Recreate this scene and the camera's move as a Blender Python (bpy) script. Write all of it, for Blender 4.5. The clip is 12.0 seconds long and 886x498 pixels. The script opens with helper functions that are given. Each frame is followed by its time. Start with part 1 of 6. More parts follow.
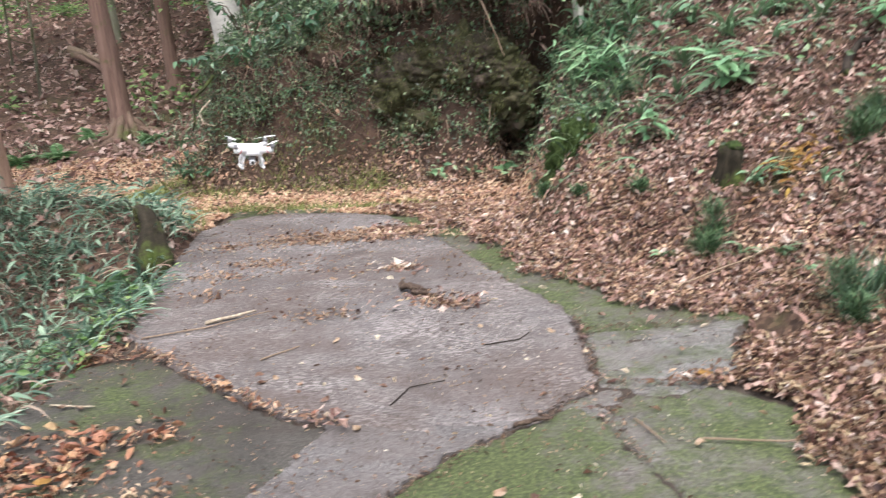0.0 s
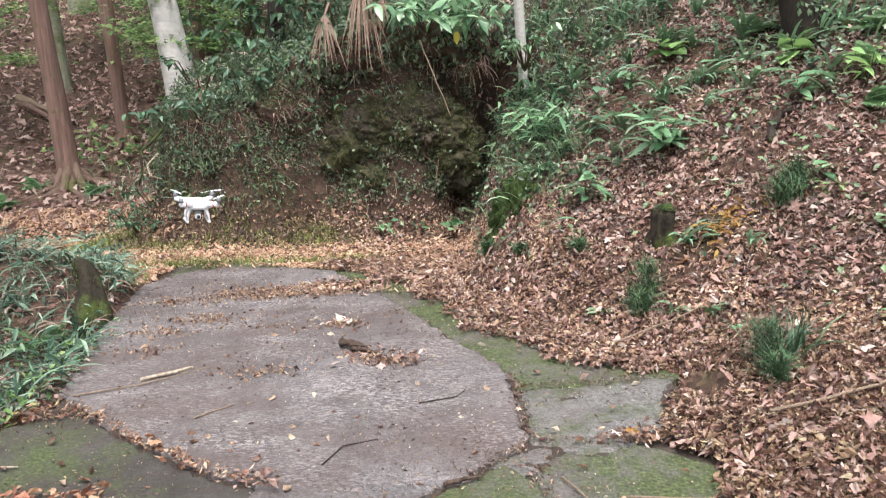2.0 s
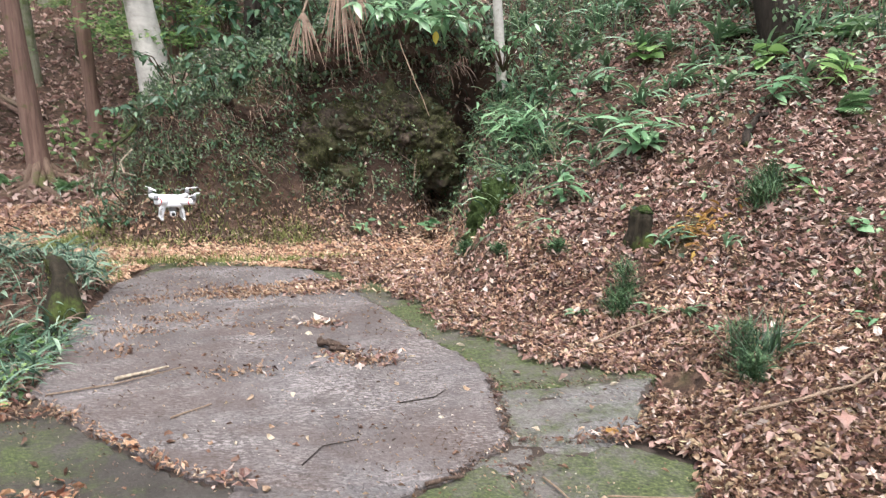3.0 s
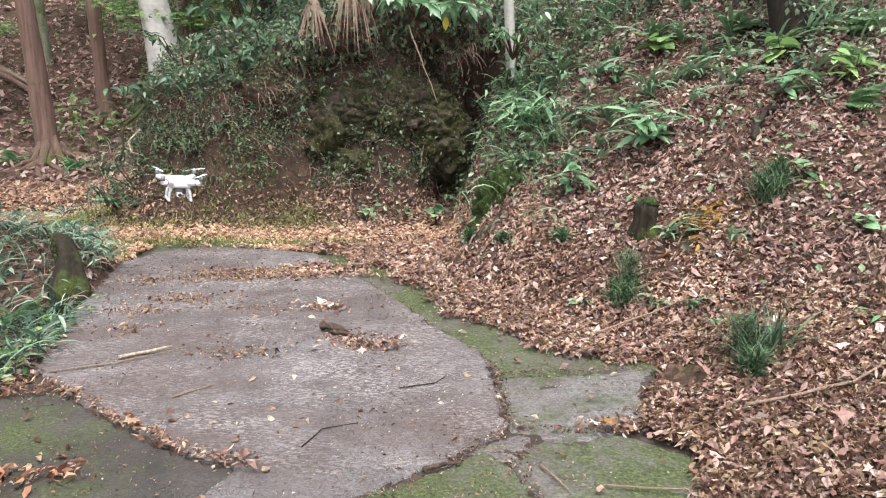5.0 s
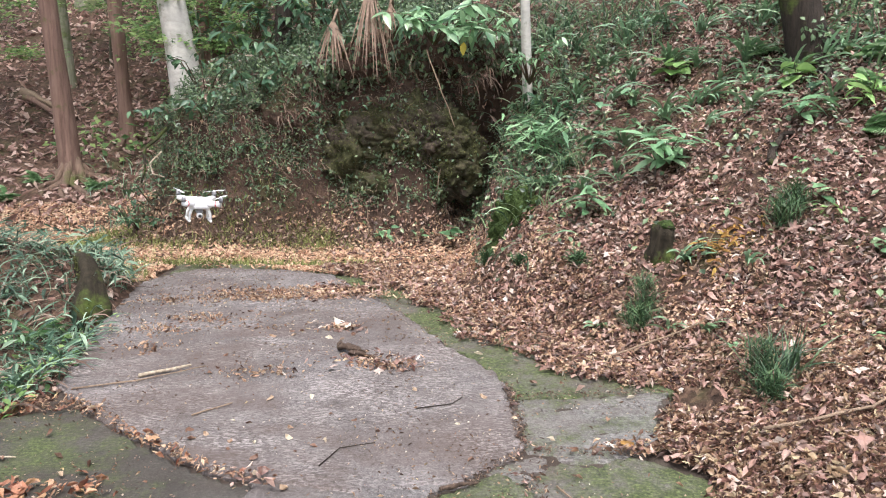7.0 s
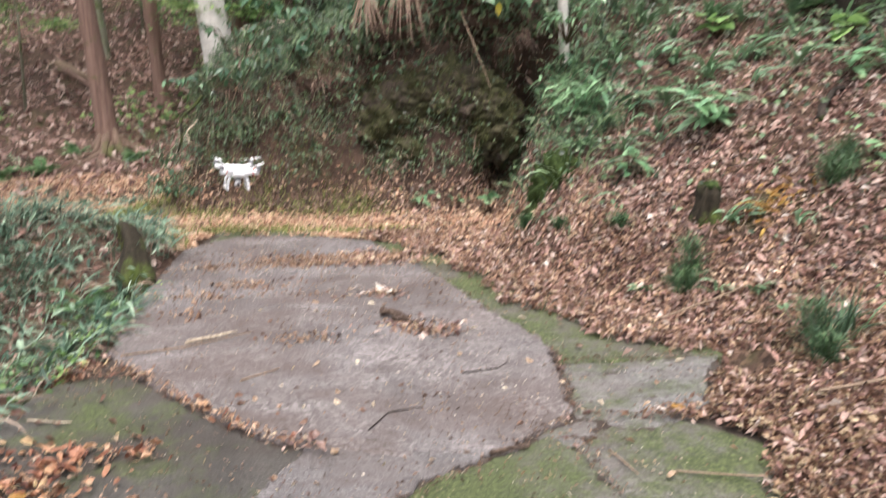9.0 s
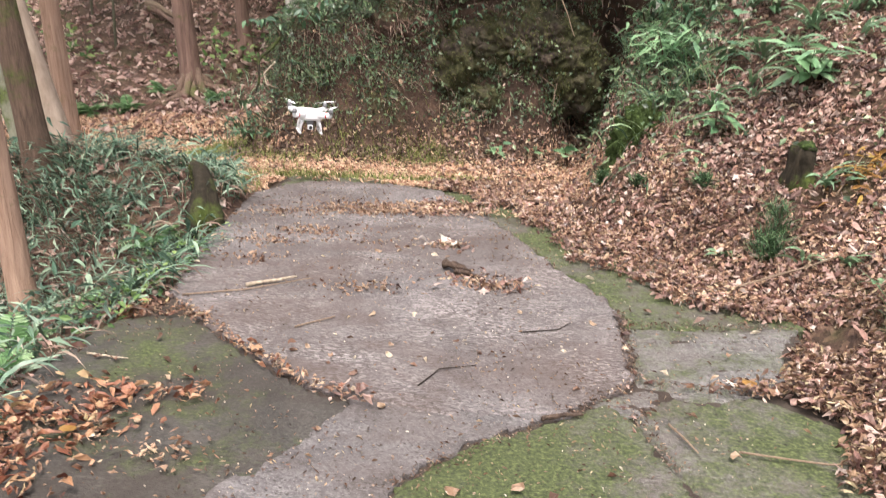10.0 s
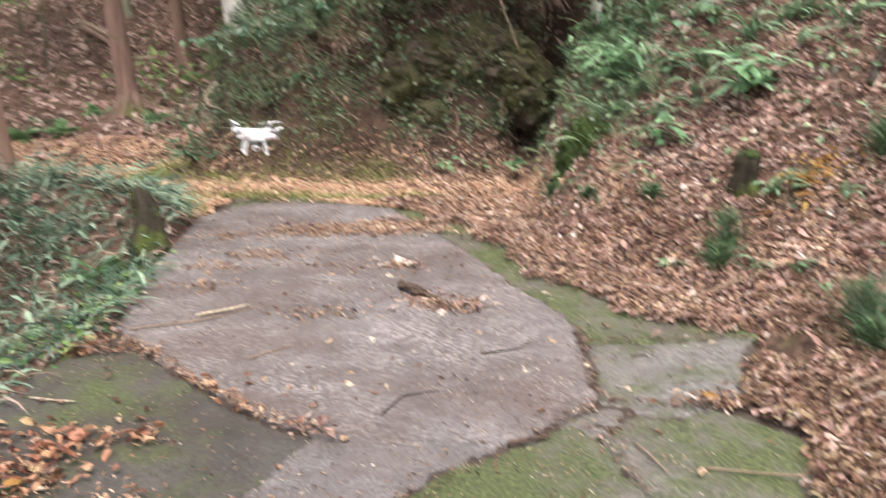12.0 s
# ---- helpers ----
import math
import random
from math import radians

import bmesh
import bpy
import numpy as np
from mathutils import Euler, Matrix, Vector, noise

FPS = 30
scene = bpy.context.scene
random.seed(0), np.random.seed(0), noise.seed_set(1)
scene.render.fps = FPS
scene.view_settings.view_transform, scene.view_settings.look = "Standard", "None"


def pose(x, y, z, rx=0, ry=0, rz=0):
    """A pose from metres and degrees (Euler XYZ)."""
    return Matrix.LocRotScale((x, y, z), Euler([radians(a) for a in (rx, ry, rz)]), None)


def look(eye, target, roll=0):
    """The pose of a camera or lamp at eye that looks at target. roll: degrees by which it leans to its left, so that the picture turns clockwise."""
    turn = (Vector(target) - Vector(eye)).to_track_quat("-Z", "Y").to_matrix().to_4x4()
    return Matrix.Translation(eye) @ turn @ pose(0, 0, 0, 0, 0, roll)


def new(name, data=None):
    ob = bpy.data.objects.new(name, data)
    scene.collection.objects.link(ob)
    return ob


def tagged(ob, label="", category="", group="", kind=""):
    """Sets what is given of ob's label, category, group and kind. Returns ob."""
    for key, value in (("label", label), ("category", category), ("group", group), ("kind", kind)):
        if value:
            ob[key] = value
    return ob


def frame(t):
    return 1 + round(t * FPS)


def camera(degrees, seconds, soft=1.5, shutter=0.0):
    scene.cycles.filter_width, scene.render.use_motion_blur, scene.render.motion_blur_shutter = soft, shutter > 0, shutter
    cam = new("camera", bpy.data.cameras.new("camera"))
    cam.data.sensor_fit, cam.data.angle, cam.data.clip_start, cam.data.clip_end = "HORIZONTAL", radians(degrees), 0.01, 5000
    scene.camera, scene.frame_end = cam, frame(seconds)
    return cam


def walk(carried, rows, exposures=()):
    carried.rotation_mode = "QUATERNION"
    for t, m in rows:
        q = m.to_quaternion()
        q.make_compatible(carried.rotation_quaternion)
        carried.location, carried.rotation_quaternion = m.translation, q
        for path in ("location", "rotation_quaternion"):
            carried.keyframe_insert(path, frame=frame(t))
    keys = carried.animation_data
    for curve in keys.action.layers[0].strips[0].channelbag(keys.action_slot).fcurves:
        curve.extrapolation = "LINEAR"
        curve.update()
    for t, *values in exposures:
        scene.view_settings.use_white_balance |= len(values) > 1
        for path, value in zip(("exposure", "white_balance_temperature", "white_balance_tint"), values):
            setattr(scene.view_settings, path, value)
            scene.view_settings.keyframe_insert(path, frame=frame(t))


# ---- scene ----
cam = camera(59.3, 12.0, soft=1.1, shutter=1.0)
PATH = [
    (0, (-0.054, 0.038, 1.295), (-0.084, 1.958, 0.737), -2.4),
    (0.2, (-0.027, 0.033, 1.306), (-0.026, 1.957, 0.757), -1.5),
    (0.5, (0.008, 0.039, 1.312), (0.092, 1.965, 0.78), 0.0),
    (1, (0.038, 0.029, 1.314), (0.152, 1.962, 0.813), 0.1),
    (1.5, (0.038, 0.026, 1.32), (0.15, 1.966, 0.846), -0.7),
    (2, (0.025, -0.017, 1.338), (0.112, 1.933, 0.905), -1.0),
    (2.5, (0.007, -0.011, 1.34), (0.123, 1.94, 0.916), -0.7),
    (3, (-0.008, -0.01, 1.335), (0.148, 1.936, 0.902), -0.1),
    (3.5, (-0.001, -0.014, 1.328), (0.159, 1.925, 0.868), 0.8),
    (5.5, (0.003, -0.019, 1.337), (0.126, 1.923, 0.871), 1.3),
    (6, (-0.003, -0.029, 1.334), (0.099, 1.921, 0.901), 1.5),
    (6.5, (-0.008, -0.048, 1.336), (0.091, 1.907, 0.924), 1.4),
    (8.5, (-0.017, -0.038, 1.325), (0.067, 1.918, 0.918), -0.3),
    (9, (-0.068, -0.011, 1.314), (-0.044, 1.928, 0.821), 0.0),
    (9.3, (-0.085, 0.026, 1.298), (-0.097, 1.95, 0.751), 0.3),
    (9.5, (-0.079, 0.054, 1.293), (-0.157, 1.973, 0.733), 0.2),
    (10, (0.005, 0.118, 1.287), (-0.175, 2.013, 0.672), 1.0),
    (10.5, (0.014, 0.159, 1.304), (-0.068, 2.049, 0.654), 0.8),
    (11, (-0.005, 0.173, 1.303), (0.013, 2.064, 0.65), 0.4),
    (11.5, (-0.012, 0.178, 1.305), (0.019, 2.068, 0.651), -0.3),
    (11.8, (-0.025, 0.17, 1.321), (-0.022, 2.069, 0.694), -0.1),
    (12, (-0.032, 0.172, 1.32), (-0.08, 2.083, 0.731), -0.0),
]
walk(cam, [(t, look(eye, target, roll)) for t, eye, target, roll in PATH], exposures=[(0, 1.44, 6500, 10), (6.5, 1.46, 6550, 10.5), (8.7, 1.46, 6650, 11.5), (9.6, 1.5, 6950, 13), (10.6, 1.5, 7000, 13.5), (11.5, 1.45, 7000, 13.5), (12, 1.52, 6950, 13)])

# ---- light: overcast sky, a weak wide sun from high up ----
world = bpy.data.worlds.new("overcast")
world.use_nodes = True
wn = world.node_tree.nodes
sky = wn.new("ShaderNodeTexSky")
sky.sky_type, sky.sun_disc = "NISHITA", False
sky.sun_elevation, sky.sun_rotation = radians(67), radians(193)
sky.air_density, sky.dust_density, sky.ozone_density = 1.0, 4.0, 0.6
soft_sky = wn.new("ShaderNodeHueSaturation")
soft_sky.inputs["Saturation"].default_value = 0.5
world.node_tree.links.new(sky.outputs["Color"], soft_sky.inputs["Color"])
world.node_tree.links.new(soft_sky.outputs["Color"], wn["Background"].inputs["Color"])
wn["Background"].inputs["Strength"].default_value = 0.15
scene.world = world
sun = new("sun", bpy.data.lights.new("sun", "SUN"))
sun.data.energy, sun.data.angle, sun.data.color = 1.4, radians(25), (1.0, 0.98, 0.98)
sun.matrix_world = look((0.5, -2.1, 5.0), (0, 0, 0))

rng = np.random.default_rng(7)


# ---- materials ----
class Nodes:
    """A small writer of node materials."""

    def __init__(self, name, rough=0.8, spec=0.3):
        self.mat = bpy.data.materials.new(name)
        self.mat.use_nodes = True
        self.tree = self.mat.node_tree
        self.bsdf = self.tree.nodes["Principled BSDF"]
        self.bsdf.inputs["Roughness"].default_value = rough
        self.bsdf.inputs["Specular IOR Level"].default_value = spec
        self.coord = self.tree.nodes.new("ShaderNodeTexCoord").outputs["Object"]
        self.geo = self.tree.nodes.new("ShaderNodeNewGeometry")
        self.info = self.tree.nodes.new("ShaderNodeObjectInfo")

    def link(self, a, b):
        self.tree.links.new(a, b)

    def world_space(self):
        self.coord = self.geo.outputs["Position"]
        return self

    def stretched(self, sx, sy, sz, coord=None):
        m = self.tree.nodes.new("ShaderNodeMapping")
        m.inputs["Scale"].default_value = (sx, sy, sz)
        self.link(coord or self.coord, m.inputs["Vector"])
        return m.outputs["Vector"]

    def noise(self, scale, detail=4.0, rough=0.6, coord=None, distort=0.0):
        n = self.tree.nodes.new("ShaderNodeTexNoise")
        n.inputs["Scale"].default_value, n.inputs["Detail"].default_value = scale, detail
        n.inputs["Roughness"].default_value, n.inputs["Distortion"].default_value = rough, distort
        self.link(coord or self.coord, n.inputs["Vector"])
        return n.outputs["Fac"]

    def cells(self, scale, coord=None, feature="F1"):
        n = self.tree.nodes.new("ShaderNodeTexVoronoi")
        n.feature = feature
        n.inputs["Scale"].default_value = scale
        self.link(coord or self.coord, n.inputs["Vector"])
        return n

    def wave(self, scale, distort, coord=None, axis="Y"):
        n = self.tree.nodes.new("ShaderNodeTexWave")
        n.bands_direction = axis
        n.inputs["Scale"].default_value, n.inputs["Distortion"].default_value = scale, distort
        n.inputs["Detail"].default_value, n.inputs["Detail Scale"].default_value = 3.0, 1.5
        self.link(coord or self.coord, n.inputs["Vector"])
        return n.outputs["Fac"]

    def ramp(self, fac, *stops):
        """stops: (place, (r, g, b)) or (place, value)."""
        n = self.tree.nodes.new("ShaderNodeValToRGB")
        els = n.color_ramp.elements
        while len(els) < len(stops):
            els.new(0.5)
        for e, (p, c) in zip(els, stops):
            e.position = p
            e.color = (*c, 1) if isinstance(c, tuple) else (c, c, c, 1)
        self.link(fac, n.inputs["Fac"])
        return n.outputs["Color"]

    def mix(self, fac, a, b, blend="MIX"):
        n = self.tree.nodes.new("ShaderNodeMix")
        n.data_type, n.blend_type = "RGBA", blend
        for socket, v in ((n.inputs[0], fac), (n.inputs[6], a), (n.inputs[7], b)):
            if isinstance(v, (int, float)):
                socket.default_value = v
            elif isinstance(v, tuple):
                socket.default_value = (*v, 1)
            else:
                self.link(v, socket)
        return n.outputs[2]

    def maths(self, op, a, b=0.0):
        n = self.tree.nodes.new("ShaderNodeMath")
        n.operation = op
        for socket, v in ((n.inputs[0], a), (n.inputs[1], b)):
            if isinstance(v, (int, float)):
                socket.default_value = v
            else:
                self.link(v, socket)
        return n.outputs[0]

    def colour(self, c):
        if isinstance(c, tuple):
            self.bsdf.inputs["Base Color"].default_value = (*c, 1)
        else:
            self.link(c, self.bsdf.inputs["Base Color"])
        return self

    def rough(self, v):
        self.link(v, self.bsdf.inputs["Roughness"])
        return self

    def bump(self, height, strength=0.5, depth=0.01):
        n = self.tree.nodes.new("ShaderNodeBump")
        n.inputs["Strength"].default_value, n.inputs["Distance"].default_value = strength, depth
        self.link(height, n.inputs["Height"])
        old = self.bsdf.inputs["Normal"].links
        if old:
            self.link(old[0].from_socket, n.inputs["Normal"])
        self.link(n.outputs["Normal"], self.bsdf.inputs["Normal"])
        return self

    def thin(self, share=0.3, tint=None):
        """Lets some light through, as a leaf does."""
        tr = self.tree.nodes.new("ShaderNodeBsdfTranslucent")
        src = self.bsdf.inputs["Base Color"].links
        if src:
            self.link(src[0].from_socket, tr.inputs["Color"])
        else:
            tr.inputs["Color"].default_value = self.bsdf.inputs["Base Color"].default_value
        mx = self.tree.nodes.new("ShaderNodeMixShader")
        mx.inputs[0].default_value = share
        self.link(self.bsdf.outputs[0], mx.inputs[1])
        self.link(tr.outputs[0], mx.inputs[2])
        self.link(mx.outputs[0], self.tree.nodes["Material Output"].inputs["Surface"])
        return self


def soil_material():
    n = Nodes("forest_soil", 0.95, 0.2).world_space()
    big, mid, fine = n.noise(1.1, 5), n.noise(9, 6, 0.7), n.noise(60, 4, 0.7)
    chips = n.cells(38).outputs["Color"]
    litter = n.ramp(n.maths("ADD", n.maths("MULTIPLY", chips, 0.55), n.maths("MULTIPLY", mid, 0.45)),
                    (0.25, (0.016, 0.010, 0.008)), (0.45, (0.06, 0.035, 0.025)), (0.62, (0.125, 0.075, 0.053)), (0.8, (0.22, 0.145, 0.105)))
    earth = n.ramp(mid, (0.3, (0.012, 0.009, 0.007)), (0.5, (0.066, 0.042, 0.031)), (0.68, (0.135, 0.082, 0.058)), (0.8, (0.21, 0.12, 0.082)))
    upright = n.tree.nodes.new("ShaderNodeSeparateXYZ")
    n.link(n.geo.outputs["True Normal"], upright.inputs[0])
    steep = n.ramp(upright.outputs["Z"], (0.5, 1.0), (0.78, 0.0))
    base = n.mix(steep, litter, earth)
    green = n.ramp(n.noise(2.3, 6, 0.65), (0.53, 0.0), (0.66, 0.7))
    base = n.mix(green, base, n.ramp(fine, (0.3, (0.02, 0.03, 0.008)), (0.7, (0.07, 0.09, 0.025))))
    n.colour(n.mix(0.35, base, n.ramp(big, (0.3, (0.02, 0.014, 0.011)), (0.7, (0.1, 0.066, 0.05)))))
    return n.bump(mid, 0.8, 0.04).bump(fine, 0.6, 0.01).mat


def concrete_material(name, moss, broom, tone, dirt=0.4, wet=0.0):
    n = Nodes(name, 0.85, 0.3).world_space()
    big, mid, fine = n.noise(0.9, 5), n.noise(6, 6, 0.7), n.noise(150, 3, 0.7)
    grey = n.ramp(mid, (0.28, tuple(c * 0.55 for c in tone)), (0.72, tuple(c * 1.3 for c in tone)))
    grit = n.ramp(n.noise(75, 6, 0.85), (0.32, 0.2), (0.5, 0.9), (0.68, 2.1))
    grey = n.mix(0.85, grey, grit, "MULTIPLY")
    stain = n.ramp(n.noise(2.2, 6, 0.7, distort=0.6), (0.43, 0.0), (0.6, dirt))
    grey = n.mix(stain, grey, (0.062, 0.05, 0.044))
    lines = n.wave(24, 9.0, n.stretched(0.5, 1.0, 1.0))
    scratch = n.noise(95, 4, 0.7, n.stretched(0.38, 1.0, 1.0), 0.5)
    if broom:
        worn = n.ramp(n.noise(2.1, 6, 0.7), (0.42, 0.06), (0.62, 1.0))
        grey = n.mix(n.maths("MULTIPLY", worn, n.ramp(scratch, (0.47, 0.0), (0.6, broom))), grey, tuple(min(1, c * 3.5) for c in tone))
        grey = n.mix(n.maths("MULTIPLY", worn, n.ramp(n.noise(80, 4, 0.7, n.stretched(0.42, 1.0, 1.0), 0.4), (0.54, 0.0), (0.66, broom))), grey, tuple(c * 0.28 for c in tone))
    dust = n.ramp(n.noise(1.9, 7, 0.72, None, 0.5), (0.5, 0.0), (0.68, 0.32))
    grey = n.mix(dust, grey, tuple(min(1, c * 2.1) for c in tone))
    blotch = n.ramp(n.noise(8.5, 6, 0.7, None, 0.6), (0.55, 0.0), (0.7, 0.6))
    grey = n.mix(blotch, grey, tuple(c * 0.42 for c in tone))
    grains = n.cells(210)
    grey = n.mix(n.ramp(grains.outputs["Distance"], (0.12, 0.75), (0.26, 0.0)), grey, tuple(min(1, c * 2.6) for c in tone))
    pits = n.ramp(n.noise(95, 2, 0.5), (0.6, 0.0), (0.68, 0.8))
    grey = n.mix(pits, grey, (0.035, 0.03, 0.026))
    flecks = n.ramp(n.cells(75).outputs["Distance"], (0.06, 0.9), (0.12, 0.0))
    grey = n.mix(n.maths("MULTIPLY", flecks, n.ramp(n.noise(5, 3), (0.5, 0.0), (0.6, 0.9))), grey, tuple(min(1, c * 4.2) for c in tone))
    wash = n.ramp(n.noise(1.3, 6, 0.7, n.stretched(0.55, 1.3, 1.0), 0.8), (0.44, 0.0), (0.62, dirt))
    grey = n.mix(wash, grey, tuple(c * k for c, k in zip(tone, (0.66, 0.52, 0.45))))
    crumbs = n.ramp(n.cells(42).outputs["Distance"], (0.07, 0.7), (0.13, 0.0))
    grey = n.mix(n.maths("MULTIPLY", crumbs, n.ramp(n.noise(3.5, 3), (0.45, 0.0), (0.6, 0.9))), grey, (0.10, 0.06, 0.035))
    if moss:
        where = n.maths("ADD", n.maths("MULTIPLY", big, 0.35), n.maths("ADD", n.maths("MULTIPLY", n.noise(3.2, 7, 0.72), 0.5), n.maths("MULTIPLY", n.noise(22, 5, 0.7), 0.2)))
        mask = n.ramp(where, (0.715 - moss * 0.36, 0.0), (0.83 - moss * 0.36, 0.88))
        tuft = n.noise(70, 4, 0.75)
        green = n.ramp(tuft, (0.34, (0.014, 0.021, 0.008)), (0.52, (0.066, 0.088, 0.029)), (0.7, (0.165, 0.2, 0.078)))
        grey = n.mix(mask, grey, green)
        n.bump(n.maths("MULTIPLY", mask, tuft), 0.9, 0.012)
    n.colour(grey)
    if broom:
        n.bump(lines, 0.05, 0.004).bump(scratch, 0.45, 0.004)
    return n.bump(mid, 0.4, 0.01).bump(fine, 0.8, 0.004).mat


def leaf_material(name, stops, rough=0.5, spec=0.4, through_share=0.25, island=True, spots=0.35, damp=0.0):
    """A leaf whose colour is drawn leaf by leaf from the stops, with blotches and veins on each."""
    n = Nodes(name, rough, spec)
    pick = n.geo.outputs["Random Per Island"] if island else n.info.outputs["Random"]
    c = n.ramp(pick, *stops)
    blot = n.noise(45, 4, 0.7, n.geo.outputs["Position"])
    c = n.mix(n.ramp(blot, (0.42, 0.0), (0.68, spots)), c, tuple(v * 0.35 for v in stops[0][1]))
    c = n.mix(n.ramp(n.noise(18, 3, 0.6, n.geo.outputs["Position"]), (0.5, 0.0), (0.75, 0.3)), c, stops[-1][1])
    if damp:
        wet = n.ramp(n.noise(2.6, 5, 0.65, n.geo.outputs["Position"]), (0.43, damp), (0.6, 0.0))
        c = n.mix(wet, c, n.mix(1.0, c, (0.42, 0.36, 0.36), "MULTIPLY"))
    n.colour(c)
    n.bump(n.noise(120, 3, 0.6, n.geo.outputs["Position"]), 0.3, 0.002)
    return n.thin(through_share).mat


def bark_material(name, dark, light, grain=(60, 60, 3), moss=0.0, patch=1.2, relief=0.015):
    n = Nodes(name, 0.9, 0.2)
    v = n.stretched(*grain)
    fibre, blot = n.noise(1.0, 6, 0.7, v, 0.4), n.noise(patch, 5, 0.65)
    c = n.ramp(fibre, (0.3, dark), (0.7, light))
    c = n.mix(n.ramp(blot, (0.4, 0.0), (0.65, 0.6)), c, tuple((a * 0.6 + b * 0.4) for a, b in zip(dark, light)))
    if moss:
        m = n.ramp(n.noise(3.0, 6, 0.7), (0.6 - 0.25 * moss, 0.0), (0.72 - 0.2 * moss, 0.9))
        c = n.mix(m, c, n.ramp(n.noise(40, 3), (0.3, (0.03, 0.045, 0.01)), (0.7, (0.1, 0.14, 0.03))))
    n.colour(c)
    return n.bump(fibre, 0.8, relief).bump(n.noise(90, 3), 0.3, 0.004).mat


def plain_material(name, c, rough=0.5, spec=0.4, vary=0.12):
    n = Nodes(name, rough, spec)
    k = n.noise(14, 4)
    n.colour(n.ramp(k, (0.3, tuple(v * (1 - vary) for v in c)), (0.7, tuple(min(1, v * (1 + vary)) for v in c))))
    return n.bump(n.noise(180, 2), 0.1, 0.001).mat


def rock_material():
    n = Nodes("mossy_rock", 0.92, 0.25).world_space()
    mid, grit = n.noise(9, 7, 0.72), n.noise(38, 6, 0.75)
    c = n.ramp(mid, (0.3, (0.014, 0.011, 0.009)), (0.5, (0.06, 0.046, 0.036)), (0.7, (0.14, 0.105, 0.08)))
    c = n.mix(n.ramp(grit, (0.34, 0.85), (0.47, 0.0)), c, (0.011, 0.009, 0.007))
    c = n.mix(n.ramp(grit, (0.62, 0.0), (0.74, 0.4)), c, (0.16, 0.13, 0.10))
    c = n.mix(n.ramp(n.noise(2.6, 7, 0.72), (0.40, 0.0), (0.54, 0.85)), c, n.ramp(n.noise(60, 5, 0.75), (0.32, (0.014, 0.018, 0.006)), (0.52, (0.05, 0.053, 0.02)), (0.7, (0.12, 0.12, 0.05))))
    n.colour(c)
    return n.bump(mid, 0.7, 0.03).bump(grit, 0.7, 0.014).bump(n.noise(110, 3), 0.5, 0.005).mat


def moss_material():
    n = Nodes("thick_green_moss", 0.95, 0.2)
    c = n.ramp(n.noise(60, 5, 0.75), (0.3, (0.012, 0.022, 0.006)), (0.55, (0.036, 0.058, 0.016)), (0.75, (0.085, 0.115, 0.032)))
    c = n.mix(n.ramp(n.noise(5, 5, 0.7), (0.5, 0.0), (0.65, 0.8)), c, (0.03, 0.022, 0.014))
    n.colour(c)
    return n.bump(n.noise(50, 5, 0.7), 0.9, 0.02).mat


SOIL = soil_material()
MOSS = moss_material()
SLAB = concrete_material("brushed_concrete", 0.0, 0.8, (0.116, 0.105, 0.104), 0.62)
PATCHED = concrete_material("smooth_cement", 0.10, 0.2, (0.115, 0.107, 0.107), 0.45)
MOSSY = concrete_material("mossy_concrete", 0.54, 0.4, (0.05, 0.047, 0.042), 0.5)
GREENER = concrete_material("thick_moss_on_concrete", 0.76, 0.2, (0.115, 0.107, 0.1), 0.5)
GREENEST = concrete_material("bright_moss_on_concrete", 0.84, 0.2, (0.115, 0.107, 0.1), 0.5)
CRACKED = concrete_material("cracked_grey_green_concrete", 0.6, 0.35, (0.135, 0.13, 0.126), 0.45)
BASE = concrete_material("dirt_in_the_joints", 0.1, 0.0, (0.05, 0.038, 0.03), 0.6)
LITTER = leaf_material("dry_brown_leaves", [(0.0, (0.041, 0.021, 0.02)), (0.22, (0.158, 0.077, 0.062)), (0.47, (0.323, 0.181, 0.145)), (0.73, (0.462, 0.297, 0.245)), (0.93, (0.583, 0.449, 0.379)), (1.0, (0.702, 0.649, 0.579))], through_share=0.1, damp=0.55)
YELLOWED = leaf_material("small_yellowish_leaves", [(0.0, (0.205, 0.103, 0.065)), (0.25, (0.456, 0.257, 0.168)), (0.55, (0.684, 0.433, 0.302)), (0.85, (0.76, 0.57, 0.418)), (1.0, (0.73, 0.616, 0.394))])
MOSS_BLADE = leaf_material("yellow_green_moss_blade", [(0.0, (0.09, 0.11, 0.03)), (0.5, (0.2, 0.23, 0.07)), (1.0, (0.36, 0.38, 0.15))], 0.6, 0.3, 0.3, spots=0.2)
FAR_LITTER = leaf_material("forest_floor_leaves", [(0.0, (0.112, 0.057, 0.048)), (0.35, (0.28, 0.165, 0.137)), (0.7, (0.493, 0.331, 0.279)), (1.0, (0.672, 0.536, 0.467))])
ONE_LEAF = leaf_material("single_dry_leaf", [(0.0, (0.08, 0.04, 0.028)), (0.4, (0.22, 0.12, 0.08)), (0.7, (0.38, 0.26, 0.17)), (1.0, (0.6, 0.54, 0.42))], island=False)
GRASSY = leaf_material("strap_leaf_green", [(0.0, (0.03, 0.07, 0.042)), (0.4, (0.085, 0.17, 0.10)), (0.75, (0.19, 0.31, 0.155)), (1.0, (0.38, 0.5, 0.29))], 0.3, 0.85, 0.25, spots=0.2)
PALE_GRASS = leaf_material("pale_strap_leaf", [(0.0, (0.09, 0.18, 0.10)), (0.6, (0.2, 0.34, 0.2)), (1.0, (0.46, 0.58, 0.43))], 0.32, 0.8, 0.3, spots=0.15)
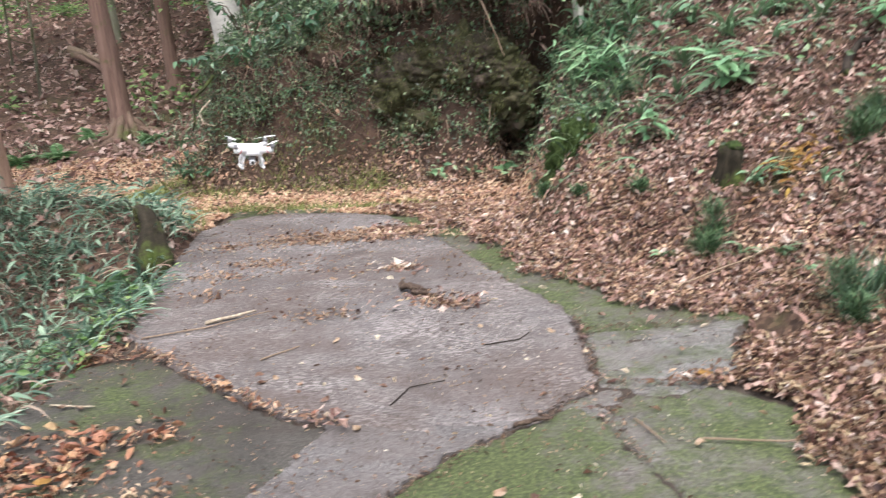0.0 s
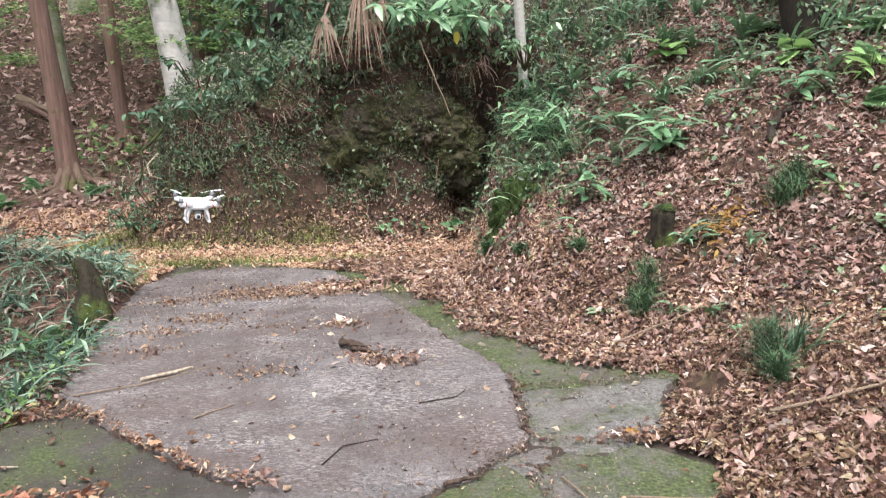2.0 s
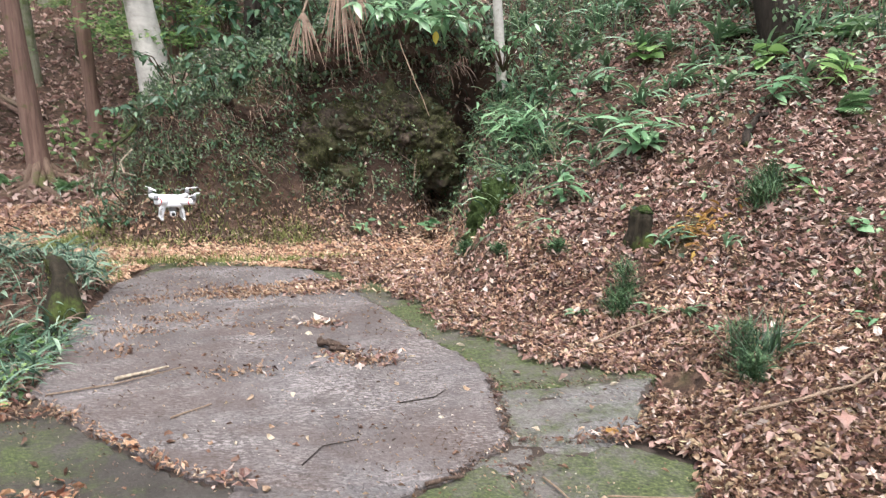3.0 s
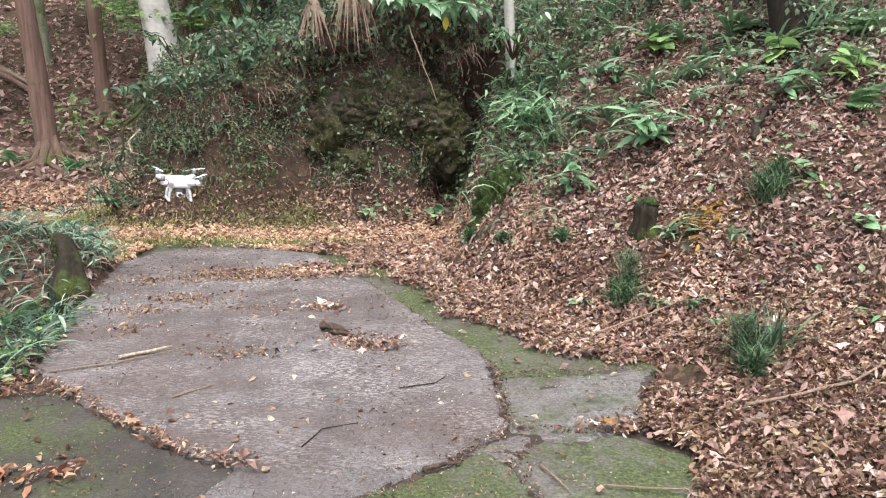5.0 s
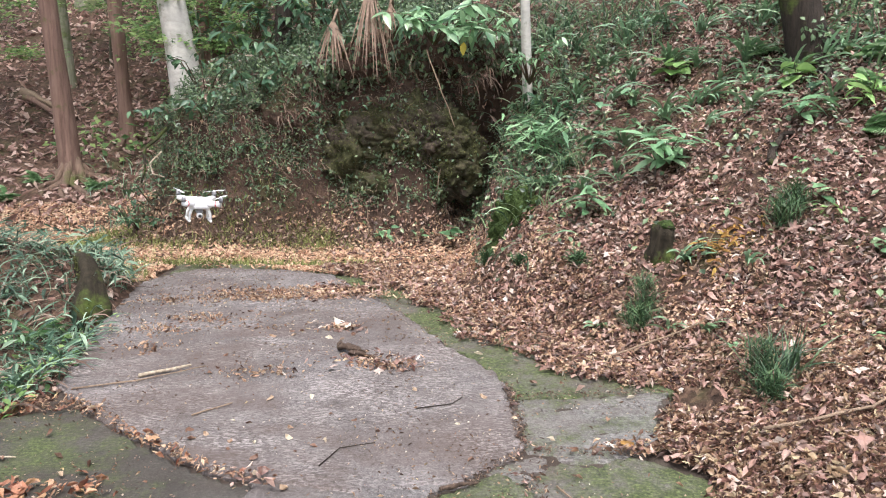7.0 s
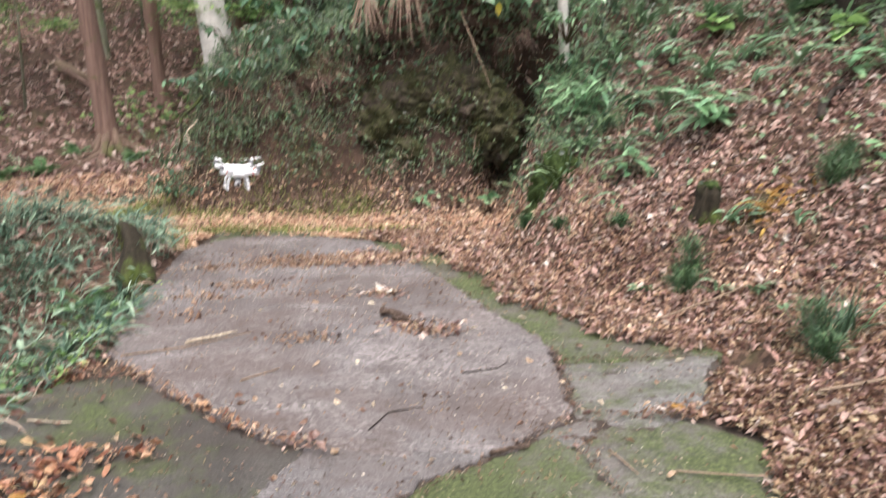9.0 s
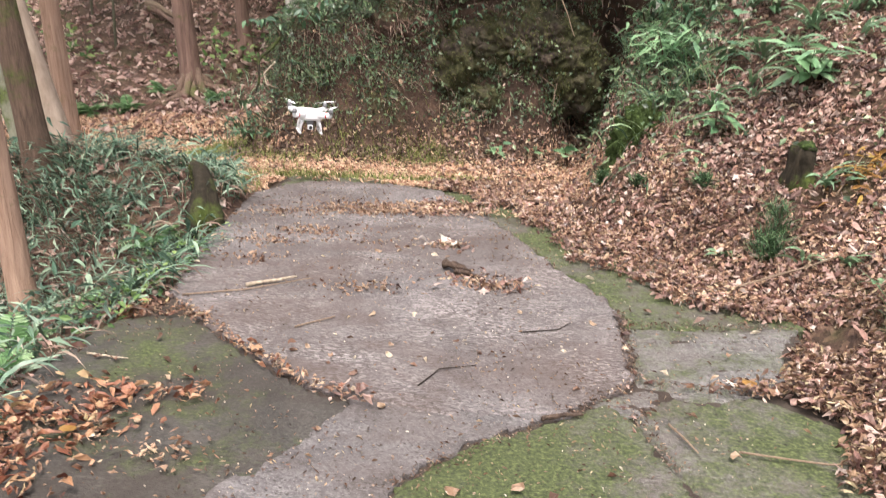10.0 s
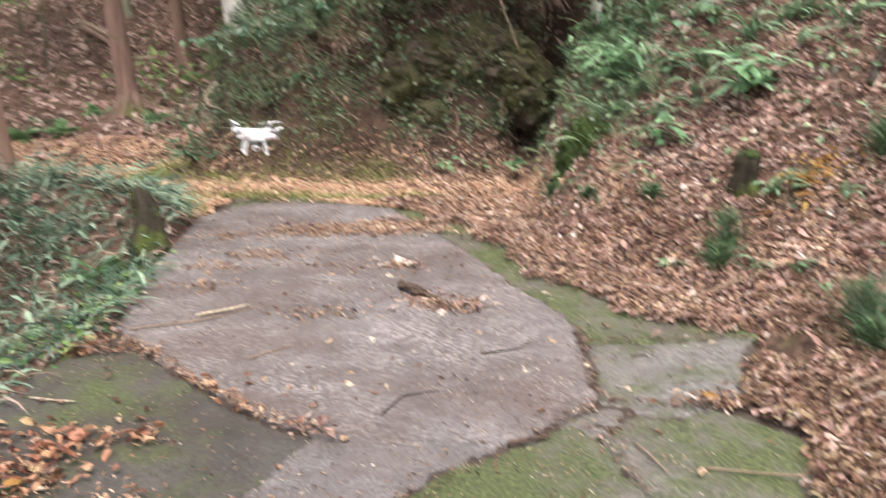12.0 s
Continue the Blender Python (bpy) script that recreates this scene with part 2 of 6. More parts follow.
DARKGRASS = leaf_material("dark_tall_grass", [(0.0, (0.015, 0.037, 0.02)), (0.5, (0.042, 0.09, 0.045)), (0.85, (0.089, 0.158, 0.081)), (1.0, (0.177, 0.253, 0.132))], 0.45, 0.45, 0.2, spots=0.2)
VERGE = leaf_material("blue_green_verge_leaf", [(0.0, (0.02, 0.045, 0.03)), (0.4, (0.07, 0.14, 0.09)), (0.75, (0.16, 0.26, 0.175)), (1.0, (0.33, 0.43, 0.31))], 0.4, 0.5, 0.2, spots=0.2)
IVY = leaf_material("creeper_leaf", [(0.0, (0.02, 0.038, 0.018)), (0.4, (0.055, 0.10, 0.045)), (0.78, (0.10, 0.165, 0.075)), (1.0, (0.22, 0.30, 0.15))], 0.36, 0.7, 0.2, spots=0.2)
BROAD = leaf_material("broad_leaf_green", [(0.0, (0.09, 0.2, 0.10)), (0.5, (0.17, 0.33, 0.16)), (1.0, (0.36, 0.54, 0.32))], 0.3, 0.85, 0.3, island=False, spots=0.15)
DARKBROAD = leaf_material("dark_evergreen_leaf", [(0.0, (0.03, 0.075, 0.042)), (0.5, (0.065, 0.145, 0.075)), (1.0, (0.13, 0.235, 0.12))], 0.4, 0.5, 0.2, island=False, spots=0.2)
FERN = leaf_material("fern_green", [(0.0, (0.08, 0.18, 0.07)), (0.6, (0.18, 0.33, 0.14)), (1.0, (0.36, 0.5, 0.29))], 0.4, 0.6, 0.3, spots=0.15)
NEEDLE = leaf_material("needle_green", [(0.0, (0.023, 0.053, 0.026)), (0.6, (0.051, 0.105, 0.048)), (1.0, (0.102, 0.172, 0.071))], 0.55, 0.3, 0.15, spots=0.2)
LIME = leaf_material("lime_green_leaf", [(0.0, (0.16, 0.3, 0.10)), (0.5, (0.28, 0.46, 0.16)), (1.0, (0.42, 0.6, 0.26))], 0.34, 0.7, 0.35, island=False, spots=0.1)
OLIVE = leaf_material("olive_moss_tuft", [(0.0, (0.025, 0.03, 0.01)), (0.5, (0.065, 0.07, 0.024)), (1.0, (0.15, 0.155, 0.06))], 0.8, 0.2, 0.2, spots=0.2)
MAPLE = leaf_material("young_maple_green", [(0.0, (0.05, 0.11, 0.035)), (0.5, (0.13, 0.235, 0.075)), (1.0, (0.32, 0.44, 0.16))], 0.5, 0.35, 0.45, spots=0.1)
CROWN = leaf_material("high_crown_green", [(0.0, (0.03, 0.06, 0.02)), (0.6, (0.06, 0.11, 0.035)), (1.0, (0.1, 0.15, 0.05))], 0.5, 0.35, 0.4, spots=0.1)
YELLOW = leaf_material("yellow_leaf", [(0.0, (0.6, 0.47, 0.06)), (1.0, (0.72, 0.6, 0.12))], 0.5, 0.4, 0.4, island=False, spots=0.2)
ORANGE = leaf_material("orange_leaf", [(0.0, (0.22, 0.11, 0.04)), (0.6, (0.36, 0.2, 0.06)), (1.0, (0.46, 0.32, 0.09))], 0.55, 0.3, 0.3, spots=0.3)
CEDAR = bark_material("cedar_bark", (0.085, 0.05, 0.04), (0.27, 0.175, 0.14), (34, 34, 2.2), 0.12, 2.0, 0.014)
CEDAR_MOSS = bark_material("mossy_root_bark", (0.06, 0.04, 0.03), (0.24, 0.165, 0.125), (50, 50, 6), 0.3)
PALE = bark_material("pale_smooth_bark", (0.30, 0.285, 0.26), (0.56, 0.54, 0.50), (10, 10, 16), 0.15, 2.5, 0.006)
BROWN = bark_material("brown_bark", (0.05, 0.034, 0.026), (0.17, 0.115, 0.085), (60, 60, 5), 0.3)
GREYGREEN = bark_material("lichened_bark", (0.12, 0.12, 0.085), (0.27, 0.265, 0.2), (45, 45, 6), 0.5)
TANBARK = bark_material("tan_peeling_bark", (0.2, 0.12, 0.085), (0.44, 0.30, 0.225), (40, 40, 3), 0.1)
PALETAN = bark_material("pale_tan_bark", (0.26, 0.19, 0.145), (0.5, 0.40, 0.32), (16, 16, 5), 0.1, 2.5)
DARKBARK = bark_material("dark_wet_bark", (0.012, 0.01, 0.009), (0.052, 0.04, 0.032), (50, 50, 7), 0.35)
STUMP = bark_material("rotten_mossy_wood", (0.008, 0.007, 0.005), (0.045, 0.036, 0.024), (40, 40, 8), 0.35)
DEADWOOD = bark_material("dead_stick_wood", (0.14, 0.095, 0.065), (0.36, 0.27, 0.2), (90, 90, 90), 0.0, 8)
LOGBARK = bark_material("rotten_log_bark", (0.018, 0.012, 0.01), (0.15, 0.105, 0.08), (70, 70, 70), 0.0, 14)
BLEACHED = bark_material("bleached_wood", (0.16, 0.115, 0.08), (0.62, 0.54, 0.42), (45, 45, 45), 0.0, 30)
DRYPALM = leaf_material("dry_palm_blade", [(0.0, (0.07, 0.043, 0.032)), (0.5, (0.2, 0.128, 0.092)), (1.0, (0.44, 0.33, 0.25))], 0.6, 0.3, 0.2)
ROCK = rock_material()
WHITE = plain_material("white_shell_plastic", (0.82, 0.82, 0.83), 0.3, 0.5, 0.02)
GREYPLASTIC = plain_material("grey_plastic", (0.2, 0.2, 0.21), 0.45)
BLACK = plain_material("black_plastic", (0.02, 0.02, 0.022), 0.35)
RED = plain_material("red_stripe", (0.55, 0.03, 0.04), 0.4)


# ---- mesh writers ----
def mesh_of(name, verts, faces, material, smooth=True):
    """A mesh from arrays (faces: one table of triangles or quads) or plain lists."""
    me = bpy.data.meshes.new(name)
    if isinstance(faces, np.ndarray):
        k = faces.shape[1]
        me.vertices.add(len(verts))
        me.vertices.foreach_set("co", np.asarray(verts, np.float32).ravel())
        me.loops.add(faces.size)
        me.loops.foreach_set("vertex_index", faces.astype(np.int32).ravel())
        me.polygons.add(len(faces))
        me.polygons.foreach_set("loop_start", np.arange(0, faces.size, k, dtype=np.int32))
        me.update(calc_edges=True)
    else:
        me.from_pydata([tuple(v) for v in verts], [], faces)
        me.update()
    me.materials.append(material)
    me.polygons.foreach_set("use_smooth", np.full(len(me.polygons), smooth))
    return me


def mesh_from_bm(name, bm, material, smooth=True):
    me = bpy.data.meshes.new(name)
    bm.normal_update()
    bm.to_mesh(me)
    bm.free()
    me.materials.append(material)
    me.polygons.foreach_set("use_smooth", np.full(len(me.polygons), smooth))
    return me


def thing(name, loc, label, category, group="", kind="", turn=0.0):
    """A top-level thing: an Empty at its base."""
    ob = new(name)
    ob.matrix_basis = pose(*loc, 0, 0, turn)
    ob.empty_display_size = 0.05
    return tagged(ob, label, category, group, kind)


def part(name, me, parent, label="", m=None, kind=""):
    ob = new(name, me)
    ob.parent = parent
    if m is not None:
        ob.matrix_basis = m
    return tagged(ob, label, "", "", kind)


def tube(points, radii, segs=8, lumps=0.0, seed=0):
    """A round bar along points; returns vertices and faces."""
    pts = [Vector(p) for p in points]
    verts, faces = [], []
    side = Vector((1, 0, 0))
    for i, p in enumerate(pts):
        way = (pts[min(i + 1, len(pts) - 1)] - pts[max(i - 1, 0)]).normalized()
        side = (side - way * side.dot(way))
        side = side.normalized() if side.length > 1e-4 else way.orthogonal().normalized()
        up = way.cross(side)
        for k in range(segs):
            a = 2 * math.pi * k / segs
            r = radii[i] * (1 + lumps * noise.noise((math.cos(a) * 1.3 + seed, math.sin(a) * 1.3, i * 0.45 + seed)))
            verts.append(p + (side * math.cos(a) + up * math.sin(a)) * r)
    for i in range(len(pts) - 1):
        for k in range(segs):
            a, b = i * segs + k, i * segs + (k + 1) % segs
            faces.append((a, b, b + segs, a + segs))
    faces.append(tuple(range(segs))[::-1])
    faces.append(tuple(range((len(pts) - 1) * segs, len(pts) * segs)))
    return verts, faces


def leaf_form(rows, wide, droop, fold, point=1.0, widest=0.42, wavy=0.0):
    """A leaf along +x, 1 long: vertices and triangles."""
    v, t = [(0, 0, 0)], []
    for i in range(1, rows + 1):
        u = i / (rows + 1)
        w = wide * 0.5 * (math.sin(math.pi * u ** (math.log(0.5) / math.log(widest)))) ** point
        z = -droop * u * u + wavy * math.sin(9 * u)
        v += [(u, w, z + fold * w), (u, 0, z), (u, -w, z + fold * w)]
    v.append((1, 0, -droop))
    last = len(v) - 1
    t += [(0, 2, 1), (0, 3, 2)]
    for i in range(rows - 1):
        a, b = 1 + 3 * i, 4 + 3 * i
        t += [(a, a + 1, b + 1), (a, b + 1, b), (a + 1, a + 2, b + 2), (a + 1, b + 2, b + 1)]
    a = last - 3
    t += [(a, a + 1, last), (a + 1, a + 2, last)]
    return np.array(v, float), np.array(t, int)


def lobed_form(lobes=5, curl=0.25):
    """A palmate leaf, about 1 across."""
    v, t = [(0.45, 0, 0.02)], []
    n = lobes * 2 + 1
    for i in range(n):
        a = math.radians(-150 + 300 * i / (n - 1))
        r = 0.55 if i % 2 else 0.26
        v.append((0.45 + r * math.cos(a), r * math.sin(a), -curl * r * r + 0.05 * math.sin(3 * a)))
    t = [(0, i + 1, i + 2) for i in range(n - 1)] + [(0, n, 1)]
    return np.array(v, float), np.array(t, int)


def unit(a):
    return a / np.maximum(np.linalg.norm(a, axis=-1, keepdims=True), 1e-9)


def cloud(form, pos, way, normal, size, wide=None):
    """Copies of a form at many places, as arrays. way: where its x goes; normal: about where its z goes."""
    tv, tf = form
    d = unit(way - normal * (way * normal).sum(-1, keepdims=True))
    s = np.cross(normal, d)
    w = np.ones(len(pos)) if wide is None else wide
    v = pos[:, None] + size[:, None, None] * (tv[None, :, 0, None] * d[:, None] + (w[:, None] * tv[None, :, 1])[..., None] * s[:, None] + tv[None, :, 2, None] * normal[:, None])
    f = tf[None] + (np.arange(len(pos)) * len(tv))[:, None, None]
    return v.reshape(-1, 3), f.reshape(-1, 3)


def joined(*sets):
    vs, fs, n = [], [], 0
    for v, f in sets:
        vs.append(np.asarray(v))
        fs.append(np.asarray(f) + n)
        n += len(v)
    return np.concatenate(vs), np.concatenate(fs)


def strips(base, azimuth, length, width, lean0, lean1, steps=5, twist=None):
    """Arching strap leaves: each bends from lean0 to lean1 (degrees off the vertical)."""
    n = len(base)
    u = np.linspace(0, 1, steps + 1)
    lean = np.radians(lean0[:, None] + (lean1 - lean0)[:, None] * u)
    step = length[:, None] / steps
    out = np.concatenate([np.zeros((n, 1)), np.cumsum(np.sin(lean[:, :-1]) * step, 1)], 1)
    up = np.concatenate([np.zeros((n, 1)), np.cumsum(np.cos(lean[:, :-1]) * step, 1)], 1)
    ca, sa = np.cos(azimuth)[:, None], np.sin(azimuth)[:, None]
    mid = base[:, None] + np.stack([out * ca, out * sa, up], -1)
    w = width[:, None] * 0.5 * np.minimum(1, 0.55 + 1.6 * u) * np.clip((1.02 - u) * 2.2, 0.03, 1)
    tw = (rng.uniform(-1.1, 1.1, n) if twist is None else np.full(n, twist))[:, None] * (0.5 + 0.5 * u[None])
    side = np.stack([-sa * np.cos(tw), ca * np.cos(tw), np.sin(tw) * np.ones_like(ca)], -1)
    v = np.stack([mid + side * w[..., None], mid - side * w[..., None]], 2).reshape(n, -1, 3)
    q = np.array([(2 * i, 2 * i + 1, 2 * i + 3, 2 * i + 2) for i in range(steps)])
    f = q[None] + (np.arange(n) * 2 * (steps + 1))[:, None, None]
    return v.reshape(-1, 3), f.reshape(-1, 4)


def crumpled(seed, wide, droop, fold, torn=1.0):
    """A dry leaf: bent, with a ragged outline; torn below 1 cuts it short."""
    v, t = leaf_form(2, wide, droop, fold)
    r = np.random.default_rng(seed)
    v[:, 1] *= 1 + r.normal(0, 0.28, len(v))
    v = v + r.normal(0, 1, v.shape) * (0.035, 0.03, 0.085)
    v[:, 0] = np.minimum(v[:, 0], torn + 0.1 * r.random(len(v)))
    return v, t


LEAF_A = leaf_form(2, 0.52, 0.18, 0.35)
LEAF_C = leaf_form(3, 0.62, 0.35, -0.35)
LEAF_D = leaf_form(2, 0.30, 0.3, 0.7)
LOBED = lobed_form()
SMALL = leaf_form(1, 0.62, 0.12, 0.3)

# ---- terrain: one formula for the height of the ground ----
def hash2(ix, iy, seed):
    h = np.sin(ix * 127.1 + iy * 311.7 + seed * 74.7) * 43758.5453
    return h - np.floor(h)


def vnoise(x, y, scale, seed=0):
    """Smooth value noise, -1 to 1, of the given cell size."""
    x, y = np.asarray(x, float) / scale, np.asarray(y, float) / scale
    ix, iy = np.floor(x), np.floor(y)
    fx, fy = x - ix, y - iy
    fx, fy = fx * fx * (3 - 2 * fx), fy * fy * (3 - 2 * fy)
    a, b = hash2(ix, iy, seed), hash2(ix + 1, iy, seed)
    c, d = hash2(ix, iy + 1, seed), hash2(ix + 1, iy + 1, seed)
    return 2 * ((a + (b - a) * fx) * (1 - fy) + (c + (d - c) * fx) * fy) - 1


def ramp(v, lo, hi):
    t = np.clip((np.asarray(v, float) - lo) / (hi - lo), 0, 1)
    return t * t * (3 - 2 * t)


def road_left(y):
    """The left edge of the road."""
    return np.interp(y, [-3, 2.2, 2.8, 3.25, 3.9, 4.5, 5.0, 5.35, 5.7], [-1.75, -1.66, -1.62, -1.53, -1.62, -1.72, -1.76, -2.1, -2.9])


def road_mask(x, y):
    """1 on the road, 0 off it: straight ahead, then bending off to the left behind the verge."""
    right = np.interp(y, [-3, 2.3, 3.3, 4.2, 5.2, 6.4], [1.35, 1.15, 1.2, 0.75, 0.45, 0.3])
    far = np.interp(x, [-8, -4, -2.2, 0.4], [7.0, 7.1, 6.75, 6.45])
    left = np.where(y < 5.7, road_left(y), -9.0)
    return ramp(x - left, -0.12, 0.02) * ramp(right - x, -0.1, 0.15) * ramp(far - y, -0.1, 0.2)


def height(x, y):
    """The height of the ground, without the small roughness."""
    x, y = np.asarray(x, float), np.asarray(y, float)
    # slope at the right, with a nose that ends at the hollow
    s = 0.6 * x + 0.42 * y - 2.273 + 0.07 * vnoise(x, y, 0.9, 3)
    nose = ramp(x - 0.10 * np.clip(y - 5.2, 0, 3), 0.35, 0.8) + ramp(5.3 - y, 0.0, 0.5)
    slope = np.maximum(s, 0) * np.clip(nose, 0, 1)
    slope = np.maximum(slope, 0.30 * np.maximum(x - 1.18, 0))
    slope = np.where(slope > 3, 3 + 0.5 * (slope - 3), slope)
    # hill at the back
    d = np.maximum(y - 7.1 + 0.06 * np.maximum(x + 2.5, 0), 0)
    hill = 0.26 * d + 0.028 * d * d
    hill = np.where(d > 12, 7.15 + 0.75 * (d - 12), hill)
    hill = hill * ramp(x, -14, -5.5) + 0.35 * hill * (1 - ramp(x, -14, -5.5))
    # cut bank behind the bend, ending at the left in a corner
    foot = 6.55 + 0.12 * vnoise(x, 0 * x, 0.7, 5) + 0.10 * vnoise(x, y, 0.24, 7) + 0.06 * vnoise(x, y, 0.11, 8) + 0.85 * ramp(x, 0.2, 0.6) * ramp(1.05 - x, 0.0, 0.4) + 2.2 * ramp(-x, 1.95, 2.75)
    top = np.interp(x, [-2.6, -2.1, -1.2, -0.5, 0.4, 1.2, 2.5], [0.35, 0.85, 1.2, 1.6, 1.85, 1.9, 1.7])
    rise = ramp(y - foot, -0.12, 0.42) * 0.85 + ramp(y - foot, 0.3, 1.6) * 0.15
    bank = top * rise * (0.25 + 0.75 * ramp(x, -3.1, -2.2))
    z = np.maximum(slope, bank + hill * 0.8)
    z = np.where((bank < 0.02) & (slope < 0.02), np.maximum(z, hill), z)
    # verge at the left, falling away, with a mound in the bend
    out = np.maximum(road_left(np.minimum(y, 5.0)) - x, 0)
    fall = -0.42 * out * ramp(5.2 - y, 0.0, 0.7) * np.exp(-out / 16)
    fall = np.maximum(fall, -3.0)
    mound = 0.22 * np.exp(-((x + 2.45) ** 2 / 0.5 + (y - 4.65) ** 2 / 0.32)) * ramp(-x, 1.7, 2.0)
    mound += 0.34 * np.exp(-((x + 3.4) ** 2 / 1.2 + (y - 4.75) ** 2 / 0.3))
    bend = -0.07 * np.maximum(-2.0 - x, 0) * ramp(y, 5.0, 5.6) * ramp(7.6 - y, 0, 0.8) * ramp(x, -9, -5)
    skirt = 0.19 * ramp(y, 6.15, 6.85) * ramp(x, -3.0, -2.0) * ramp(0.75 - x, 0, 0.5)
    z = z + fall + mound + bend + skirt
    # wet hole beside the slab's corner
    z = z - 0.10 * np.exp(-((x - 1.28) ** 2 / 0.02 + (y - 3.16) ** 2 / 0.03))
    return z


def ground_z(x, y):
    """The ground with its lumps, sunk a little under the road's concrete."""
    x, y = np.asarray(x, float), np.asarray(y, float)
    m = road_mask(x, y)
    rough = 0.035 * vnoise(x, y, 0.45, 1) + 0.018 * vnoise(x, y, 0.16, 2) + 0.01 * vnoise(x, y, 0.07, 6)
    near = ramp(y, 5.7, 6.1)
    return height(x, y) + rough * (1 - 0.85 * m) - 0.035 * m * (1 - near)
# ---- end of terrain ----


def ground_normal(x, y, e=0.04):
    gx = (ground_z(x + e, y) - ground_z(x - e, y)) / (2 * e)
    gy = (ground_z(x, y + e) - ground_z(x, y - e)) / (2 * e)
    return unit(np.stack([-gx, -gy, np.ones_like(gx)], -1))


def foot(x, y, sink=0.01):
    return (x, y, float(ground_z(x, y)) - sink)


# ---- the ground: one sheet ----
def build_ground():
    n = 340
    u = np.linspace(-1, 1, n)
    xs = -0.5 + 5.2 * u + 55 * np.sign(u) * np.abs(u) ** 7
    ys = 4.6 + 5.6 * u + 55 * np.sign(u) * np.abs(u) ** 7
    x, y = np.meshgrid(xs, ys)
    z = ground_z(x, y)
    v = np.stack([x, y, z], -1).reshape(-1, 3)
    i = np.arange(n * n).reshape(n, n)
    f = np.stack([i[:-1, :-1], i[:-1, 1:], i[1:, 1:], i[1:, :-1]], -1).reshape(-1, 4)
    tagged(new("ground", mesh_of("ground", v, f, SOIL)), "dark brown forest soil rising into a cut bank and slopes", "ground", kind="structure")


build_ground()


# ---- the road: broken concrete slabs on a dirt base ----
def outline(points, wobble, seed, step=0.02):
    """A closed outline, cut fine and made ragged."""
    out = []
    for i, a in enumerate(points):
        b = points[(i + 1) % len(points)]
        k = max(1, int(math.dist(a, b) / step))
        for j in range(k):
            x, y = a[0] + (b[0] - a[0]) * j / k, a[1] + (b[1] - a[1]) * j / k
            dx = noise.noise((x * 14, y * 14, seed)) * wobble + noise.noise((x * 45, y * 45, seed)) * wobble * 0.9
            dy = noise.noise((x * 14, y * 14, seed + 9)) * wobble + noise.noise((x * 45, y * 45, seed + 5)) * wobble * 0.9
            out.append(Vector((x + dx, y + dy)))
    return out


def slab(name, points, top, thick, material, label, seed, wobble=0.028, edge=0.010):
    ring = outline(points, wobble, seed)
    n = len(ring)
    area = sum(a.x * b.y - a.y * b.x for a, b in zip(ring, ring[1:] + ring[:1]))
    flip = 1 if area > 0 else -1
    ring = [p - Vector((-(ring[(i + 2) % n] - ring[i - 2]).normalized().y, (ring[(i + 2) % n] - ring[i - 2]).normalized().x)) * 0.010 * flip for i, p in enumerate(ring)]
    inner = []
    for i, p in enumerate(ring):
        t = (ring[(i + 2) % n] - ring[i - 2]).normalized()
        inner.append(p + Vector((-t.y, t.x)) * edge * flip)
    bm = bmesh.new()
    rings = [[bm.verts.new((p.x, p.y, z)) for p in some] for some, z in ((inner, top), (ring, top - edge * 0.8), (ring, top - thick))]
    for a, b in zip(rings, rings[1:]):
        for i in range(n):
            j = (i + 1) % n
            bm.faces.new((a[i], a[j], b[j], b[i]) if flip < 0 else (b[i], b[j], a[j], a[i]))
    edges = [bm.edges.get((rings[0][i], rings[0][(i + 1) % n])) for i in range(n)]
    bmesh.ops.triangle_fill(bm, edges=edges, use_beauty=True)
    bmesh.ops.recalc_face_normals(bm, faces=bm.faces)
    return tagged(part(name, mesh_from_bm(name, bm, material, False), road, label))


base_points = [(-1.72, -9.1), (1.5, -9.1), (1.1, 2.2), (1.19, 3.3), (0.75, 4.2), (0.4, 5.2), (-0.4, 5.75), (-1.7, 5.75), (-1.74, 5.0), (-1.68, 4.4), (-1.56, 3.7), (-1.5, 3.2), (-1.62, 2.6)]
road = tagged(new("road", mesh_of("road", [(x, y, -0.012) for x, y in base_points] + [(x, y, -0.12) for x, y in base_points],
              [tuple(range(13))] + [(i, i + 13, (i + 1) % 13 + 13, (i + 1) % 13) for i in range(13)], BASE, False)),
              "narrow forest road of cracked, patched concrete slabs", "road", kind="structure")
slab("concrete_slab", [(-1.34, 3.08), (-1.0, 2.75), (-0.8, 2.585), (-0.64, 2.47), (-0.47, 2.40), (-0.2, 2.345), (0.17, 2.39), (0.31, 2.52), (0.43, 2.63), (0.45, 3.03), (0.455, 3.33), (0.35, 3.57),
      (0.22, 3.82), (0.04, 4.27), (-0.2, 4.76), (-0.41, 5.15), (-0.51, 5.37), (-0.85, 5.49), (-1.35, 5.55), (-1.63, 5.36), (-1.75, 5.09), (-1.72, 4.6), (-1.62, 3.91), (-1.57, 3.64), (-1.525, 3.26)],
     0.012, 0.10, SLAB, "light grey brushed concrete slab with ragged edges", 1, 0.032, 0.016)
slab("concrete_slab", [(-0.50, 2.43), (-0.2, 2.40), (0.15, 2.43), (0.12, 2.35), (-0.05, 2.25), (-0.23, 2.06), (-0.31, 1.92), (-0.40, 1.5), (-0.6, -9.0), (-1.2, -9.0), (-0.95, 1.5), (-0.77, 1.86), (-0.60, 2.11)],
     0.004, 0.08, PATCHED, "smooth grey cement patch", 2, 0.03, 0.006)
